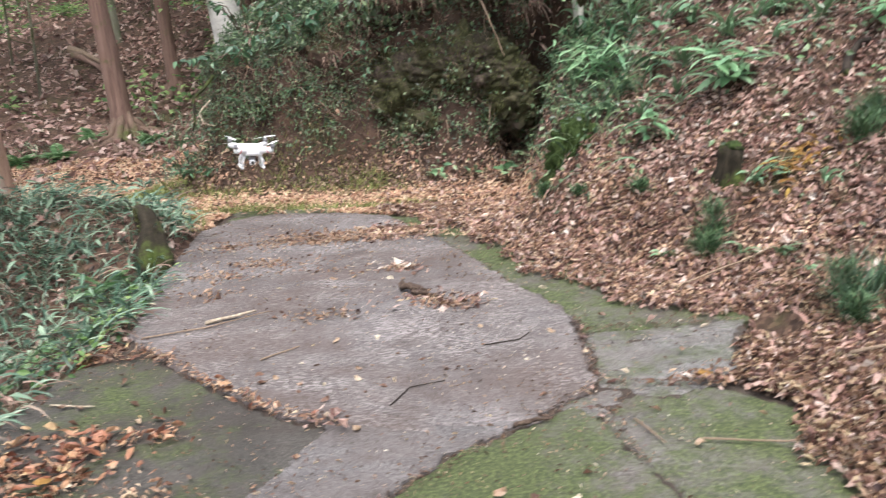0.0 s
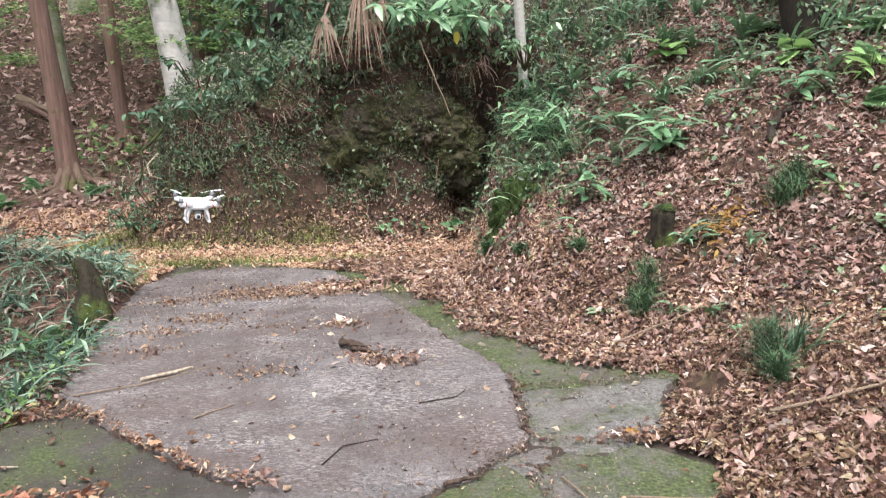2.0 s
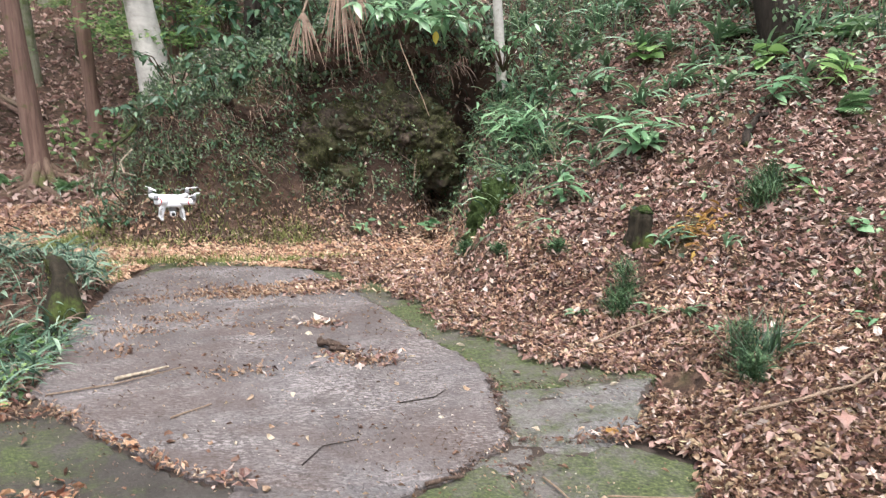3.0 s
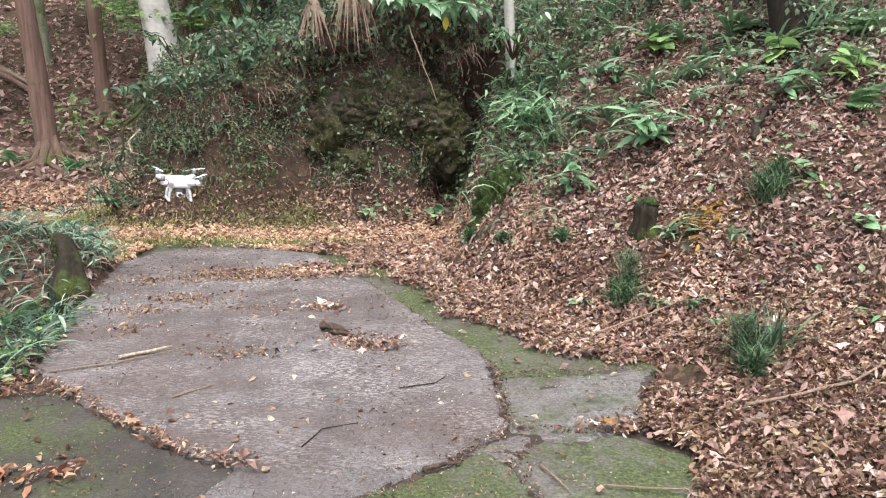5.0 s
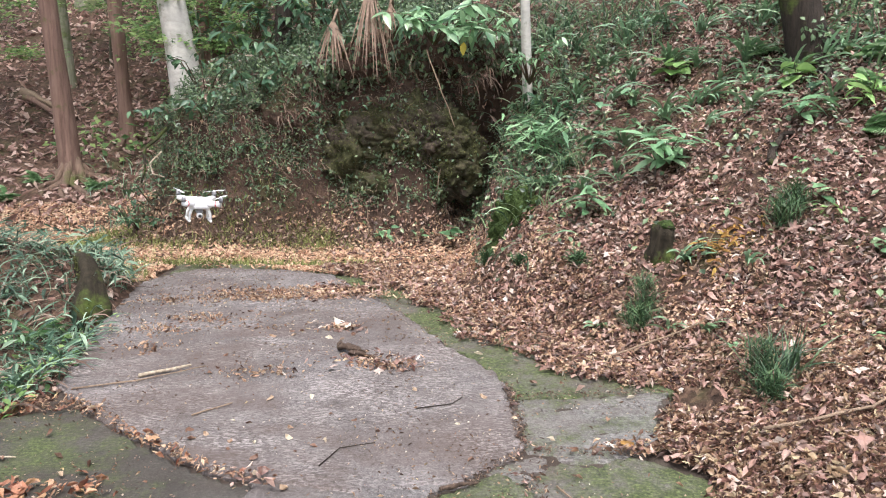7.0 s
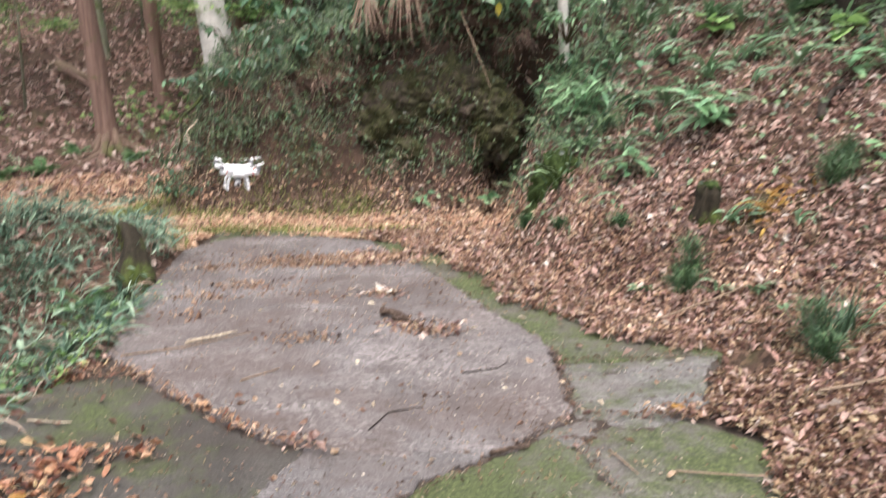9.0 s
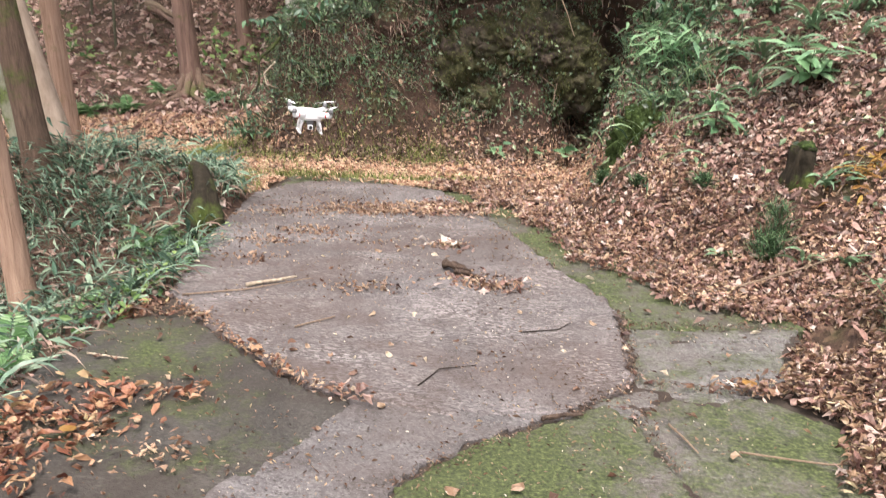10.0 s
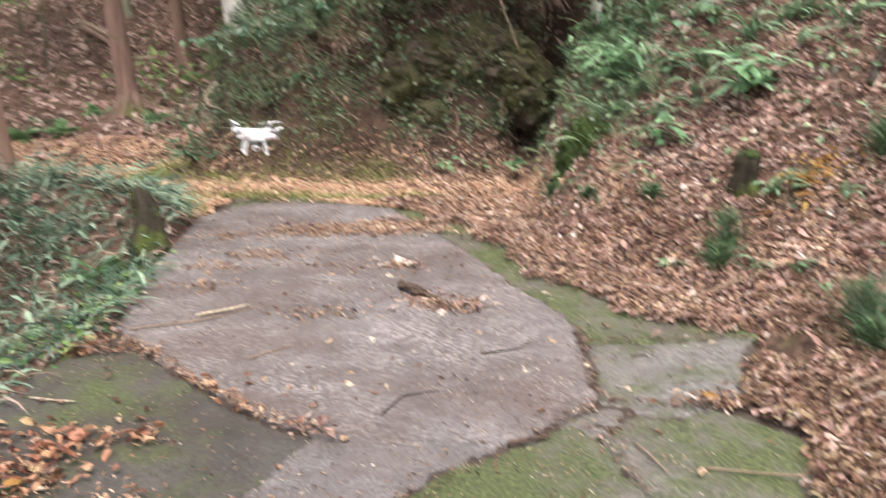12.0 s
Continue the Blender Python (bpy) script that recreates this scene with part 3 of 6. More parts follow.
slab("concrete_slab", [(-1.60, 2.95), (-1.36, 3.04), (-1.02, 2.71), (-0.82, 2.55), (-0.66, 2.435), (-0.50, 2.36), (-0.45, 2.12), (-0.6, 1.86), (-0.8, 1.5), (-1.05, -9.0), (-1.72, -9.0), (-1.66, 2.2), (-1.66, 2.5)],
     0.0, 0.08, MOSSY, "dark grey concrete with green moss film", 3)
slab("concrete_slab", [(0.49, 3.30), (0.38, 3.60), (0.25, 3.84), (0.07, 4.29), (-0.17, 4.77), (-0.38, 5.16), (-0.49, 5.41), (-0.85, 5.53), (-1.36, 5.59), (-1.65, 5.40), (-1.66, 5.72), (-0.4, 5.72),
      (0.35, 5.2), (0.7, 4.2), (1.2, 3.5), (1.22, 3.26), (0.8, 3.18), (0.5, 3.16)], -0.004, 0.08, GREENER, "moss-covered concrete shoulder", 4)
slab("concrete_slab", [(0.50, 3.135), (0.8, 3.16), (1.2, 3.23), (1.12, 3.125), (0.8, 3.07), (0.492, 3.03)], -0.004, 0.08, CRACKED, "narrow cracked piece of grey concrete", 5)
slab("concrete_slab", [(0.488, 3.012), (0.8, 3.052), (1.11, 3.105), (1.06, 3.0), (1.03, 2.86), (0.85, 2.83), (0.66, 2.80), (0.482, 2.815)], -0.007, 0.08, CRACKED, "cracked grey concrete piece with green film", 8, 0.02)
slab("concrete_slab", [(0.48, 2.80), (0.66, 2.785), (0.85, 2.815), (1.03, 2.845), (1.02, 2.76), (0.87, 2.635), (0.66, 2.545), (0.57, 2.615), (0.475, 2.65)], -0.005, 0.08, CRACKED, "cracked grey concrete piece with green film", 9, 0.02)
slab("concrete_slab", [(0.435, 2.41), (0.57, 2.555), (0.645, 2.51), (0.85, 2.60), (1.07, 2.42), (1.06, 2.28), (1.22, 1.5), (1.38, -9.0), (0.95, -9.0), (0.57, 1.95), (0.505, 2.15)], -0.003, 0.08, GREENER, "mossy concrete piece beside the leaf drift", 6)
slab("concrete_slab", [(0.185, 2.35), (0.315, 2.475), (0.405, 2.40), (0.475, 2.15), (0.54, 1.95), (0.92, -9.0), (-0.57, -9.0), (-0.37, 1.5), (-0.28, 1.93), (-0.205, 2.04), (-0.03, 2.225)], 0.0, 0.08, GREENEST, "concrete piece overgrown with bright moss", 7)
for k, (x, y, s) in enumerate([(0.36, 2.50, 0.07), (0.42, 2.545, 0.055), (0.48, 2.575, 0.05), (0.41, 2.455, 0.05), (0.47, 2.52, 0.04), (0.475, 2.70, 0.035), (0.49, 2.95, 0.04)]):
    slab("concrete_fragment", [(x + s * math.cos(a + 0.7 * k) * (0.7 + 0.3 * ((k * 7 + i * 3) % 5) / 4), y + 0.6 * s * math.sin(a + 0.7 * k)) for i, a in enumerate([0, 1.1, 2.3, 3.4, 4.5, 5.4])],
         -0.0095 - 0.001 * (k % 2), 0.05, CRACKED, "", 20 + k, 0.008, 0.006)


# ---- fallen leaves that lie in drifts ----
def blob(x, y, cx, cy, rx, ry):
    return np.exp(-((x - cx) / rx) ** 2 - ((y - cy) / ry) ** 2)


def bare_road(x, y):
    """1 where the concrete has been swept bare."""
    right = np.interp(y, [1.0, 2.0, 2.2, 2.4, 2.62, 2.78, 3.0, 3.2, 3.32, 3.42, 3.7, 4.2, 4.7, 5.1, 5.35, 5.6],
                      [1.12, 0.98, 0.93, 1.05, 0.96, 1.05, 1.09, 1.16, 1.0, 0.82, 0.58, 0.40, 0.13, -0.15, -0.36, -0.9])
    right = right - 0.05 * ramp(y, 3.3, 3.8) + 0.11 * vnoise(x, y, 0.19, 11) + 0.07 * vnoise(x, y, 0.08, 12)
    left = road_left(np.minimum(y, 5.0)) + 0.02
    far = 5.62 + 0.05 * vnoise(x, y, 0.2, 13)
    return ramp(right - x, -0.03, 0.05) * ramp(x - left, -0.03, 0.06) * ramp(far - y, -0.05, 0.08)


def cracks(x, y):
    """Near 1 along the open cracks of the concrete."""
    d = 0.0 * x
    for x0, y0, x1, y1, k in [(0.47, 3.3, 0.46, 2.66, 0.35), (0.5, 3.15, 1.15, 3.2, 0.2), (0.2, 2.37, 0.42, 2.6, 0.3), (0.42, 2.42, 0.5, 2.1, 0.25), (0.5, 2.63, 0.85, 2.6, 0.3), (-0.28, 1.95, 0.1, 2.3, 0.2)]:
        t = np.clip(((x - x0) * (x1 - x0) + (y - y0) * (y1 - y0)) / ((x1 - x0) ** 2 + (y1 - y0) ** 2), 0, 1)
        d += k * np.exp(-((x - x0 - t * (x1 - x0)) ** 2 + (y - y0 - t * (y1 - y0)) ** 2) / 0.0005)
    return d


def drifts(x, y):
    """Small heaps left on the bare concrete."""
    d = 1.4 * blob(x, y, -0.62, 4.84, 0.36, 0.09) + 1.2 * blob(x, y, -0.95, 4.72, 0.25, 0.07) + 0.7 * blob(x, y, -1.35, 4.62, 0.25, 0.06)
    d += 1.0 * blob(x, y, -1.15, 4.25, 0.28, 0.06) + 0.6 * blob(x, y, -1.4, 4.05, 0.2, 0.08) + 0.7 * blob(x, y, -1.3, 3.75, 0.12, 0.06)
    d += 0.5 * blob(x, y, -0.08, 3.50, 0.14, 0.05) + 0.5 * blob(x, y, -0.2, 3.60, 0.1, 0.04) + 0.6 * blob(x, y, -0.36, 4.08, 0.08, 0.03) + 0.4 * blob(x, y, -0.72, 3.4, 0.14, 0.06) + 0.25 * blob(x, y, -0.8, 4.1, 0.14, 0.05)
    d += 0.3 * blob(x, y, -1.42, 2.04, 0.26, 0.17) + 0.2 * blob(x, y, -1.08, 2.35, 0.12, 0.06) + 0.25 * blob(x, y, -0.95, 2.0, 0.14, 0.05)
    d += 0.9 * blob(x, y, -1.5, 3.02, 0.14, 0.06) + 0.45 * blob(x, y, 0.86, 2.63, 0.1, 0.05) 
    seam = np.interp(x, [-1.4, -1.0, -0.8, -0.64, -0.47, -0.2, 0.1], [3.1, 2.74, 2.575, 2.46, 2.39, 2.33, 2.37])
    d += 0.9 * np.exp(-((y - seam) / 0.026) ** 2) * ramp(x, -1.5, -1.35) * ramp(-0.45 - x, -0.1, 0.2) * ramp(vnoise(x, y, 0.2, 21), -0.7, 0.5)
    d = d * (0.62 + 0.8 * ramp(vnoise(x, y, 0.09, 22) + 0.5 * vnoise(x, y, 0.25, 23), -0.2, 0.5))
    d += 0.10 * cracks(x, y)
    return np.clip(d, 0, 1)


def surface(x, y):
    """What a leaf comes to lie on: concrete or ground."""
    on = (x > road_left(np.minimum(y, 5.2)) + 0.0) & (x < 1.25) & (y < 5.6) & (road_mask(x, y) > 0.4)
    return np.where(on, np.maximum(0.012, ground_z(x, y)), ground_z(x, y))


def scatter(count, x0, x1, y0, y1, density):
    x, y = rng.uniform(x0, x1, count), rng.uniform(y0, y1, count)
    keep = rng.random(count) < density(x, y)
    return x[keep], y[keep]


def lay_leaves(x, y, low, high, pile, tilt, forms, shares):
    """Leaf copies lying on the surface."""
    n = len(x)
    z = surface(x, y) + rng.random(n) ** 1.5 * pile + 0.003
    nor = unit(ground_normal(x, y, 0.06) + rng.normal(0, tilt, (n, 3)))
    way = rng.normal(0, 1, (n, 3))
    size = rng.uniform(low, high, n) * rng.choice([0.7, 1.0, 1.0, 1.25], n)
    pick = rng.choice(len(forms), n, p=shares)
    pos = np.stack([x, y, z], -1)
    return joined(*[cloud(form, pos[pick == k], way[pick == k], nor[pick == k], size[pick == k], rng.uniform(0.36, 0.95, (pick == k).sum())) for k, form in enumerate(forms) if (pick == k).any()])


OCHRE = leaf_material("ochre_brown_leaves", [(0.0, (0.066, 0.033, 0.024)), (0.25, (0.225, 0.117, 0.075)), (0.55, (0.43, 0.263, 0.17)), (0.85, (0.562, 0.397, 0.263)), (1.0, (0.617, 0.516, 0.354))], through_share=0.1, damp=0.6)
PALE_LEAF = leaf_material("pale_bleached_leaf", [(0.0, (0.6, 0.53, 0.45)), (1.0, (0.75, 0.7, 0.62))], island=False, spots=0.2)
DRIFT = leaf_material("orange_brown_leaves", [(0.0, (0.045, 0.023, 0.017)), (0.35, (0.134, 0.067, 0.045)), (0.65, (0.25, 0.145, 0.092)), (0.88, (0.375, 0.26, 0.165)), (1.0, (0.491, 0.415, 0.262))])
PALE_CRUMB = leaf_material("pale_leaf_flakes", [(0.0, (0.26, 0.17, 0.12)), (0.5, (0.48, 0.38, 0.28)), (1.0, (0.7, 0.64, 0.55))])
RUST = leaf_material("rust_red_leaves", [(0.0, (0.062, 0.019, 0.013)), (0.35, (0.171, 0.061, 0.035)), (0.7, (0.326, 0.144, 0.085)), (0.92, (0.426, 0.26, 0.148)), (1.0, (0.511, 0.404, 0.222))], through_share=0.1)
BANK_LITTER = leaf_material("earthy_dead_leaves", [(0.0, (0.035, 0.022, 0.016)), (0.5, (0.14, 0.085, 0.062)), (0.85, (0.27, 0.18, 0.135)), (1.0, (0.42, 0.32, 0.25))])
FORMS = [crumpled(1, 0.5, 0.2, 0.4), crumpled(2, 0.45, -0.3, 0.5), crumpled(3, 0.62, 0.4, -0.4), crumpled(4, 0.34, 0.35, 0.8), crumpled(5, 0.6, 0.1, 0.6, 0.6), crumpled(6, 0.55, -0.2, -0.5, 0.7), crumpled(7, 0.7, 0.5, 0.3, 0.5), LOBED]
SHARES = [0.18, 0.16, 0.14, 0.16, 0.1, 0.1, 0.08, 0.08]


def moss_band(x, y):
    """1 where moss shows on the bend: beside the slab's end and along the far edge."""
    near = np.exp(-((y - 5.74) / 0.11) ** 2) * ramp(vnoise(x, y, 0.4, 75), -0.5, 0.2) * ramp(0.0 - x, -0.2, 0.3)
    far = np.exp(-((y - 6.36 + 0.04 * x) / 0.2) ** 2) * ramp(vnoise(x, y, 0.5, 55), -1.0, 0.0) * ramp(-0.4 - x, -0.2, 0.5) * ramp(x, -4.2, -3.0)
    side = blob(x, y, -1.95, 5.35, 0.28, 0.3) * ramp(vnoise(x, y, 0.3, 77), -0.6, 0.2)
    return np.clip(1.25 * (near + far + side), 0, 1)


def near_density(x, y):
    bank = ramp(y, 6.6, 6.9) * ramp(0.75 - x, 0, 0.2)
    left = ramp(road_left(np.minimum(y, 5.2)) - x, -0.02, 0.02) * ramp(5.55 - y, 0, 0.2)
    hole = (1 - np.clip(1.7 * blob(x, y, 1.28, 3.12, 0.15, 0.17), 0, 1)) * (0.55 + 0.45 * ramp(vnoise(x, y, 0.16, 42) + 0.5 * vnoise(x, y, 0.07, 43), -0.7, 0.0))
    cover = 0.3 + 0.7 * ramp(vnoise(x, y, 0.5, 31) + 0.6 - 0.5 * np.maximum(height(x, y), 0), -0.4, 0.5)
    return np.clip(np.maximum((1 - bare_road(x, y)) * hole * cover * (1 - 0.9 * bank) * (1 - 0.75 * left), drifts(x, y)), 0, 1)


def build_litter():
    x2, y2 = scatter(85000, -0.6, 2.3, 1.7, 5.9, lambda x, y: near_density(x, y) * ramp(5.75 - y + 0.2 * vnoise(x, y, 0.3, 39), -0.3, 0.3) * ramp(y + 0.3 * vnoise(x, y, 0.3, 40), 2.6, 3.4) * (0.12 + 0.88 * ramp(0.3 + 0.3 * vnoise(x, y, 0.3, 38) - np.maximum(height(x, y), 0), -0.15, 0.25)))
    x, y = scatter(205000, -0.6, 4.2, -2.5, 7.6, lambda x, y: near_density(x, y) * (1 - 0.85 * ramp(y, 5.4, 5.8) * ramp(0.2 - height(x, y), 0.0, 0.12)) * ramp(y + 0.8 * vnoise(x, y, 0.9, 33), -2.4, 0.6) * ramp(4.0 - x + 0.5 * vnoise(x, y, 0.9, 34), 0, 0.9))
    v, f = lay_leaves(x, y, 0.022, 0.058, 0.04, 0.33, FORMS, SHARES)
    tagged(new("leaf_litter", mesh_of("leaf_litter", v, f, LITTER, False)), "deep dry brown fallen leaves covering the slope and ditch", "fallen leaves", kind="stuff")
    v, f = lay_leaves(x2, y2, 0.016, 0.044, 0.045, 0.34, FORMS, SHARES)
    tagged(new("leaf_litter", mesh_of("leaf_litter", v, f, OCHRE, False)), "loose small ochre leaves blown along the road's edge", "fallen leaves", kind="stuff")
    x, y = scatter(34000, 0.7, 2.3, 1.2, 3.4, lambda x, y: near_density(x, y) * ramp(3.3 - y + 0.3 * vnoise(x, y, 0.3, 40), 0.0, 0.6))
    v, f = lay_leaves(x, y, 0.014, 0.045, 0.05, 0.36, FORMS, SHARES)
    tagged(new("leaf_litter", mesh_of("leaf_litter", v, f, DRIFT, False)), "small crushed reddish brown leaves in the drift", "fallen leaves", kind="stuff")
    x, y = scatter(6000, 1.1, 3.6, -1.0, 6.0, lambda x, y: near_density(x, y) * (0.15 + 0.85 * ramp(vnoise(x, y, 0.4, 37), -0.2, 0.5)))
    v, f = lay_leaves(x, y, 0.055, 0.095, 0.05, 0.25, FORMS, [0.22, 0.1, 0.14, 0.06, 0.14, 0.12, 0.08, 0.14])
    tagged(new("leaf_litter", mesh_of("leaf_litter", v, f, LITTER, False)), "large flat brown leaves lying on the slope", "fallen leaves", kind="stuff")
    x, y = scatter(110000, -2.2, 1.2, 1.2, 5.4, lambda x, y: drifts(x, y) * bare_road(x, y))
    v, f = lay_leaves(x, y, 0.011, 0.034, 0.022, 0.5, FORMS, SHARES)
    tagged(new("leaf_litter", mesh_of("leaf_litter", v, f, OCHRE, False)), "small drifts of brown leaves left on swept concrete", "fallen leaves", kind="stuff")
    x, y = scatter(115000, -6.5, 1.0, 5.1, 7.6, lambda x, y: (1 - bare_road(x, y)) * (1 - ramp(height(x, y), 0.2, 0.42) * 0.93) * (0.45 + 0.55 * ramp(vnoise(x, y, 0.45, 32), -0.5, 0.3)) * (1 - 0.97 * moss_band(x, y)))
    v, f = lay_leaves(x, y, 0.02, 0.052, 0.012, 0.2, FORMS, SHARES)
    tagged(new("leaf_litter", mesh_of("leaf_litter", v, f, YELLOWED, False)), "thin carpet of orange-brown leaves on the bend of the road", "fallen leaves", kind="stuff")
    def rust(x, y):
        seam = np.interp(x, [-1.62, -1.4, -1.0, -0.8, -0.64, -0.47], [3.0, 3.06, 2.71, 2.55, 2.44, 2.36])
        line = np.exp(-((y - seam) / 0.035) ** 2) * ramp(-0.5 - x, -0.1, 0.1) * ramp(x, -1.72, -1.62) * ramp(vnoise(x, y, 0.14, 86), -0.3, 0.5)
        heap = 1.3 * blob(x, y, -1.46, 2.02, 0.24, 0.2) + 0.5 * blob(x, y, -1.08, 2.35, 0.09, 0.05) + 0.25 * blob(x, y, -1.3, 2.3, 0.2, 0.1) + 0.5 * blob(x, y, -1.56, 3.04, 0.12, 0.06)
        return np.clip(0.8 * line + heap * (0.25 + 0.75 * ramp(vnoise(x, y, 0.1, 87), -0.4, 0.3)), 0, 1)
    x, y = scatter(9000, -1.75, -0.4, 1.5, 3.2, rust)
    v, f = lay_leaves(x, y, 0.022, 0.065, 0.03, 0.38, FORMS, SHARES)
    tagged(new("leaf_litter", mesh_of("leaf_litter", v, f, RUST, False)), "rust-red leaves heaped on mossy concrete and along the slab's edge", "fallen leaves", kind="stuff")
    x, y = scatter(34000, -11, 1.5, 7.1, 19, lambda x, y: 0.9 * ramp(y + np.abs(x) * 0 - 6.9, 0, 0.5))
    v, f = lay_leaves(x, y, 0.07, 0.13, 0.05, 0.4, FORMS, SHARES)
    tagged(new("leaf_litter", mesh_of("leaf_litter", v, f, FAR_LITTER, False)), "pinkish brown leaf carpet on the wooded hill", "fallen leaves", kind="stuff")
    x, y = scatter(9000, -4.6, -1.5, -2.0, 5.5, lambda x, y: ramp(y + 0.9 * vnoise(x, y, 0.8, 35), -1.8, 1.0) * ramp(x + 0.5 * vnoise(x, y, 0.8, 36), -4.4, -3.2) * ramp(road_left(np.minimum(y, 5.2)) - x, -0.03, 0.03) * 0.6)
    v, f = lay_leaves(x, y, 0.04, 0.08, 0.05, 0.5, FORMS, SHARES)
    tagged(new("leaf_litter", mesh_of("leaf_litter", v, f, LITTER, False)), "brown leaves caught among the verge plants", "fallen leaves", kind="stuff")
    x, y = scatter(16000, -2.4, 0.7, 6.3, 7.9, lambda x, y: 0.04 + 0.9 * ramp(0.45 - height(x, y) + 0.25 * vnoise(x, y, 0.3, 85), 0.0, 0.3))
    v, f = lay_leaves(x, y, 0.025, 0.06, 0.03, 0.6, FORMS, SHARES)
    tagged(new("leaf_litter", mesh_of("leaf_litter", v, f, BANK_LITTER, False)), "dead leaves caught on the cut bank", "fallen leaves", kind="stuff")


build_litter()


def build_crumbs():
    """Chopped bits of leaf, bark and twig on the concrete."""
    x, y = scatter(9500, -1.65, 1.15, 1.4, 5.5, lambda x, y: bare_road(x, y) * (0.10 + 0.75 * ramp(vnoise(x, y, 0.5, 71) + 0.6 * vnoise(x, y, 0.15, 72), 0.0, 0.8)))
    v, f = lay_leaves(x, y, 0.006, 0.02, 0.004, 0.35, FORMS[:4], [0.25, 0.25, 0.2, 0.3])
    tagged(new("leaf_crumbs", mesh_of("leaf_crumbs", v, f, DRIFT, False)), "tiny brown crumbs of leaves on concrete", "leaf crumbs", kind="stuff")
    x, y = scatter(5200, -1.65, 1.15, 1.4, 5.5, lambda x, y: bare_road(x, y) * (0.10 + 0.75 * ramp(vnoise(x, y, 0.4, 73), 0.0, 0.6)))
    x2, y2 = scatter(60000, -0.4, 1.25, 1.8, 3.4, lambda x, y: np.clip(1.6 * cracks(x, y), 0, 1) * bare_road(x, y))
    x, y = np.concatenate([x, x2]), np.concatenate([y, y2])
    v, f = lay_leaves(x, y, 0.006, 0.018, 0.003, 0.3, [FORMS[3], FORMS[4]], [0.5, 0.5])
    x3, y3 = scatter(4200, -1.65, 1.15, 1.4, 5.5, lambda x, y: bare_road(x, y) * (0.1 + 0.6 * ramp(vnoise(x, y, 0.6, 78), -0.2, 0.6)))
    tagged(new("leaf_crumbs", mesh_of("leaf_crumbs", *lay_leaves(x3, y3, 0.005, 0.017, 0.003, 0.3, [FORMS[3], FORMS[4]], [0.5, 0.5]), PALE_CRUMB, False)), "pale dry flakes of leaves on concrete", "leaf crumbs", kind="stuff")
    tagged(new("leaf_crumbs", mesh_of("leaf_crumbs", v, f, BANK_LITTER, False)), "dark crumbs of bark and soil on concrete", "leaf crumbs", kind="stuff")


build_crumbs()


def build_single_leaves():
    """Leaves lying one by one on the swept concrete."""
    meshes = []
    for k, form in enumerate([FORMS[0], FORMS[3], FORMS[4], FORMS[5]]):
        meshes.append(mesh_of("fallen_leaf", form[0], form[1], ONE_LEAF, False))
    x, y = scatter(1100, -1.6, 1.1, 1.7, 5.3, lambda x, y: bare_road(x, y) * (0.12 + 0.5 * ramp(vnoise(x, y, 0.4, 41), 0.0, 0.5)))
    for i, (a, b) in enumerate(list(zip(x, y))[:150]):
        ob = new("fallen_leaf", meshes[i % 4])
        s = rng.uniform(0.02, 0.055)
        ob.matrix_basis = pose(a, b, 0.016, rng.normal(0, 10), rng.normal(0, 10), rng.uniform(0, 360)) @ Matrix.Diagonal((s, s, s, 1))
        tagged(ob, "single dry brown leaf lying on concrete", "leaf", "fallen leaves on the road")
    for a, b, s, turn in [(0.81, 2.62, 0.075, 30), (-1.3, 2.03, 0.08, 100), (1.72, 2.9, 0.12, 60)]:
        ob = new("fallen_leaf", mesh_of("fallen_leaf", *LEAF_C, ORANGE if b < 2.9 else YELLOW, False))
        ob.matrix_basis = pose(a, b, float(surface(a, b)) + 0.03, 8, -6, turn) @ Matrix.Diagonal((s, s, s, 1))
        tagged(ob, "bright orange fallen leaf" if b < 2.9 else "pale yellow fallen leaf", "leaf", "fallen leaves on the road")
    for a, b, s, turn in [(-0.38, 4.09, 0.12, 80), (-0.30, 4.10, 0.07, 250)]:
        ob = new("fallen_leaf", mesh_of("fallen_leaf", *FORMS[4], PALE_LEAF, False))
        ob.matrix_basis = pose(a, b, float(surface(a, b)) + 0.02, 6, -8, turn) @ Matrix.Diagonal((s, s, s, 1))
        tagged(ob, "pale bleached leaf lying on concrete", "leaf", "fallen leaves on the road")
    big = mesh_of("fallen_leaf", *lobed_form(5, 0.5), LITTER, False)
    for a, b, s, turn in [(1.56, 2.72, 0.10, 200), (1.75, 2.6, 0.085, 80), (1.5, 2.3, 0.09, 10)]:
        ob = new("fallen_leaf", big)
        ob.matrix_basis = pose(a, b, float(surface(a, b)) + 0.06, 25, -15, turn) @ Matrix.Diagonal((s, s, s, 1))
        tagged(ob, "large lobed brown leaf on the drift", "leaf", "fallen leaves on the drift")


build_single_leaves()


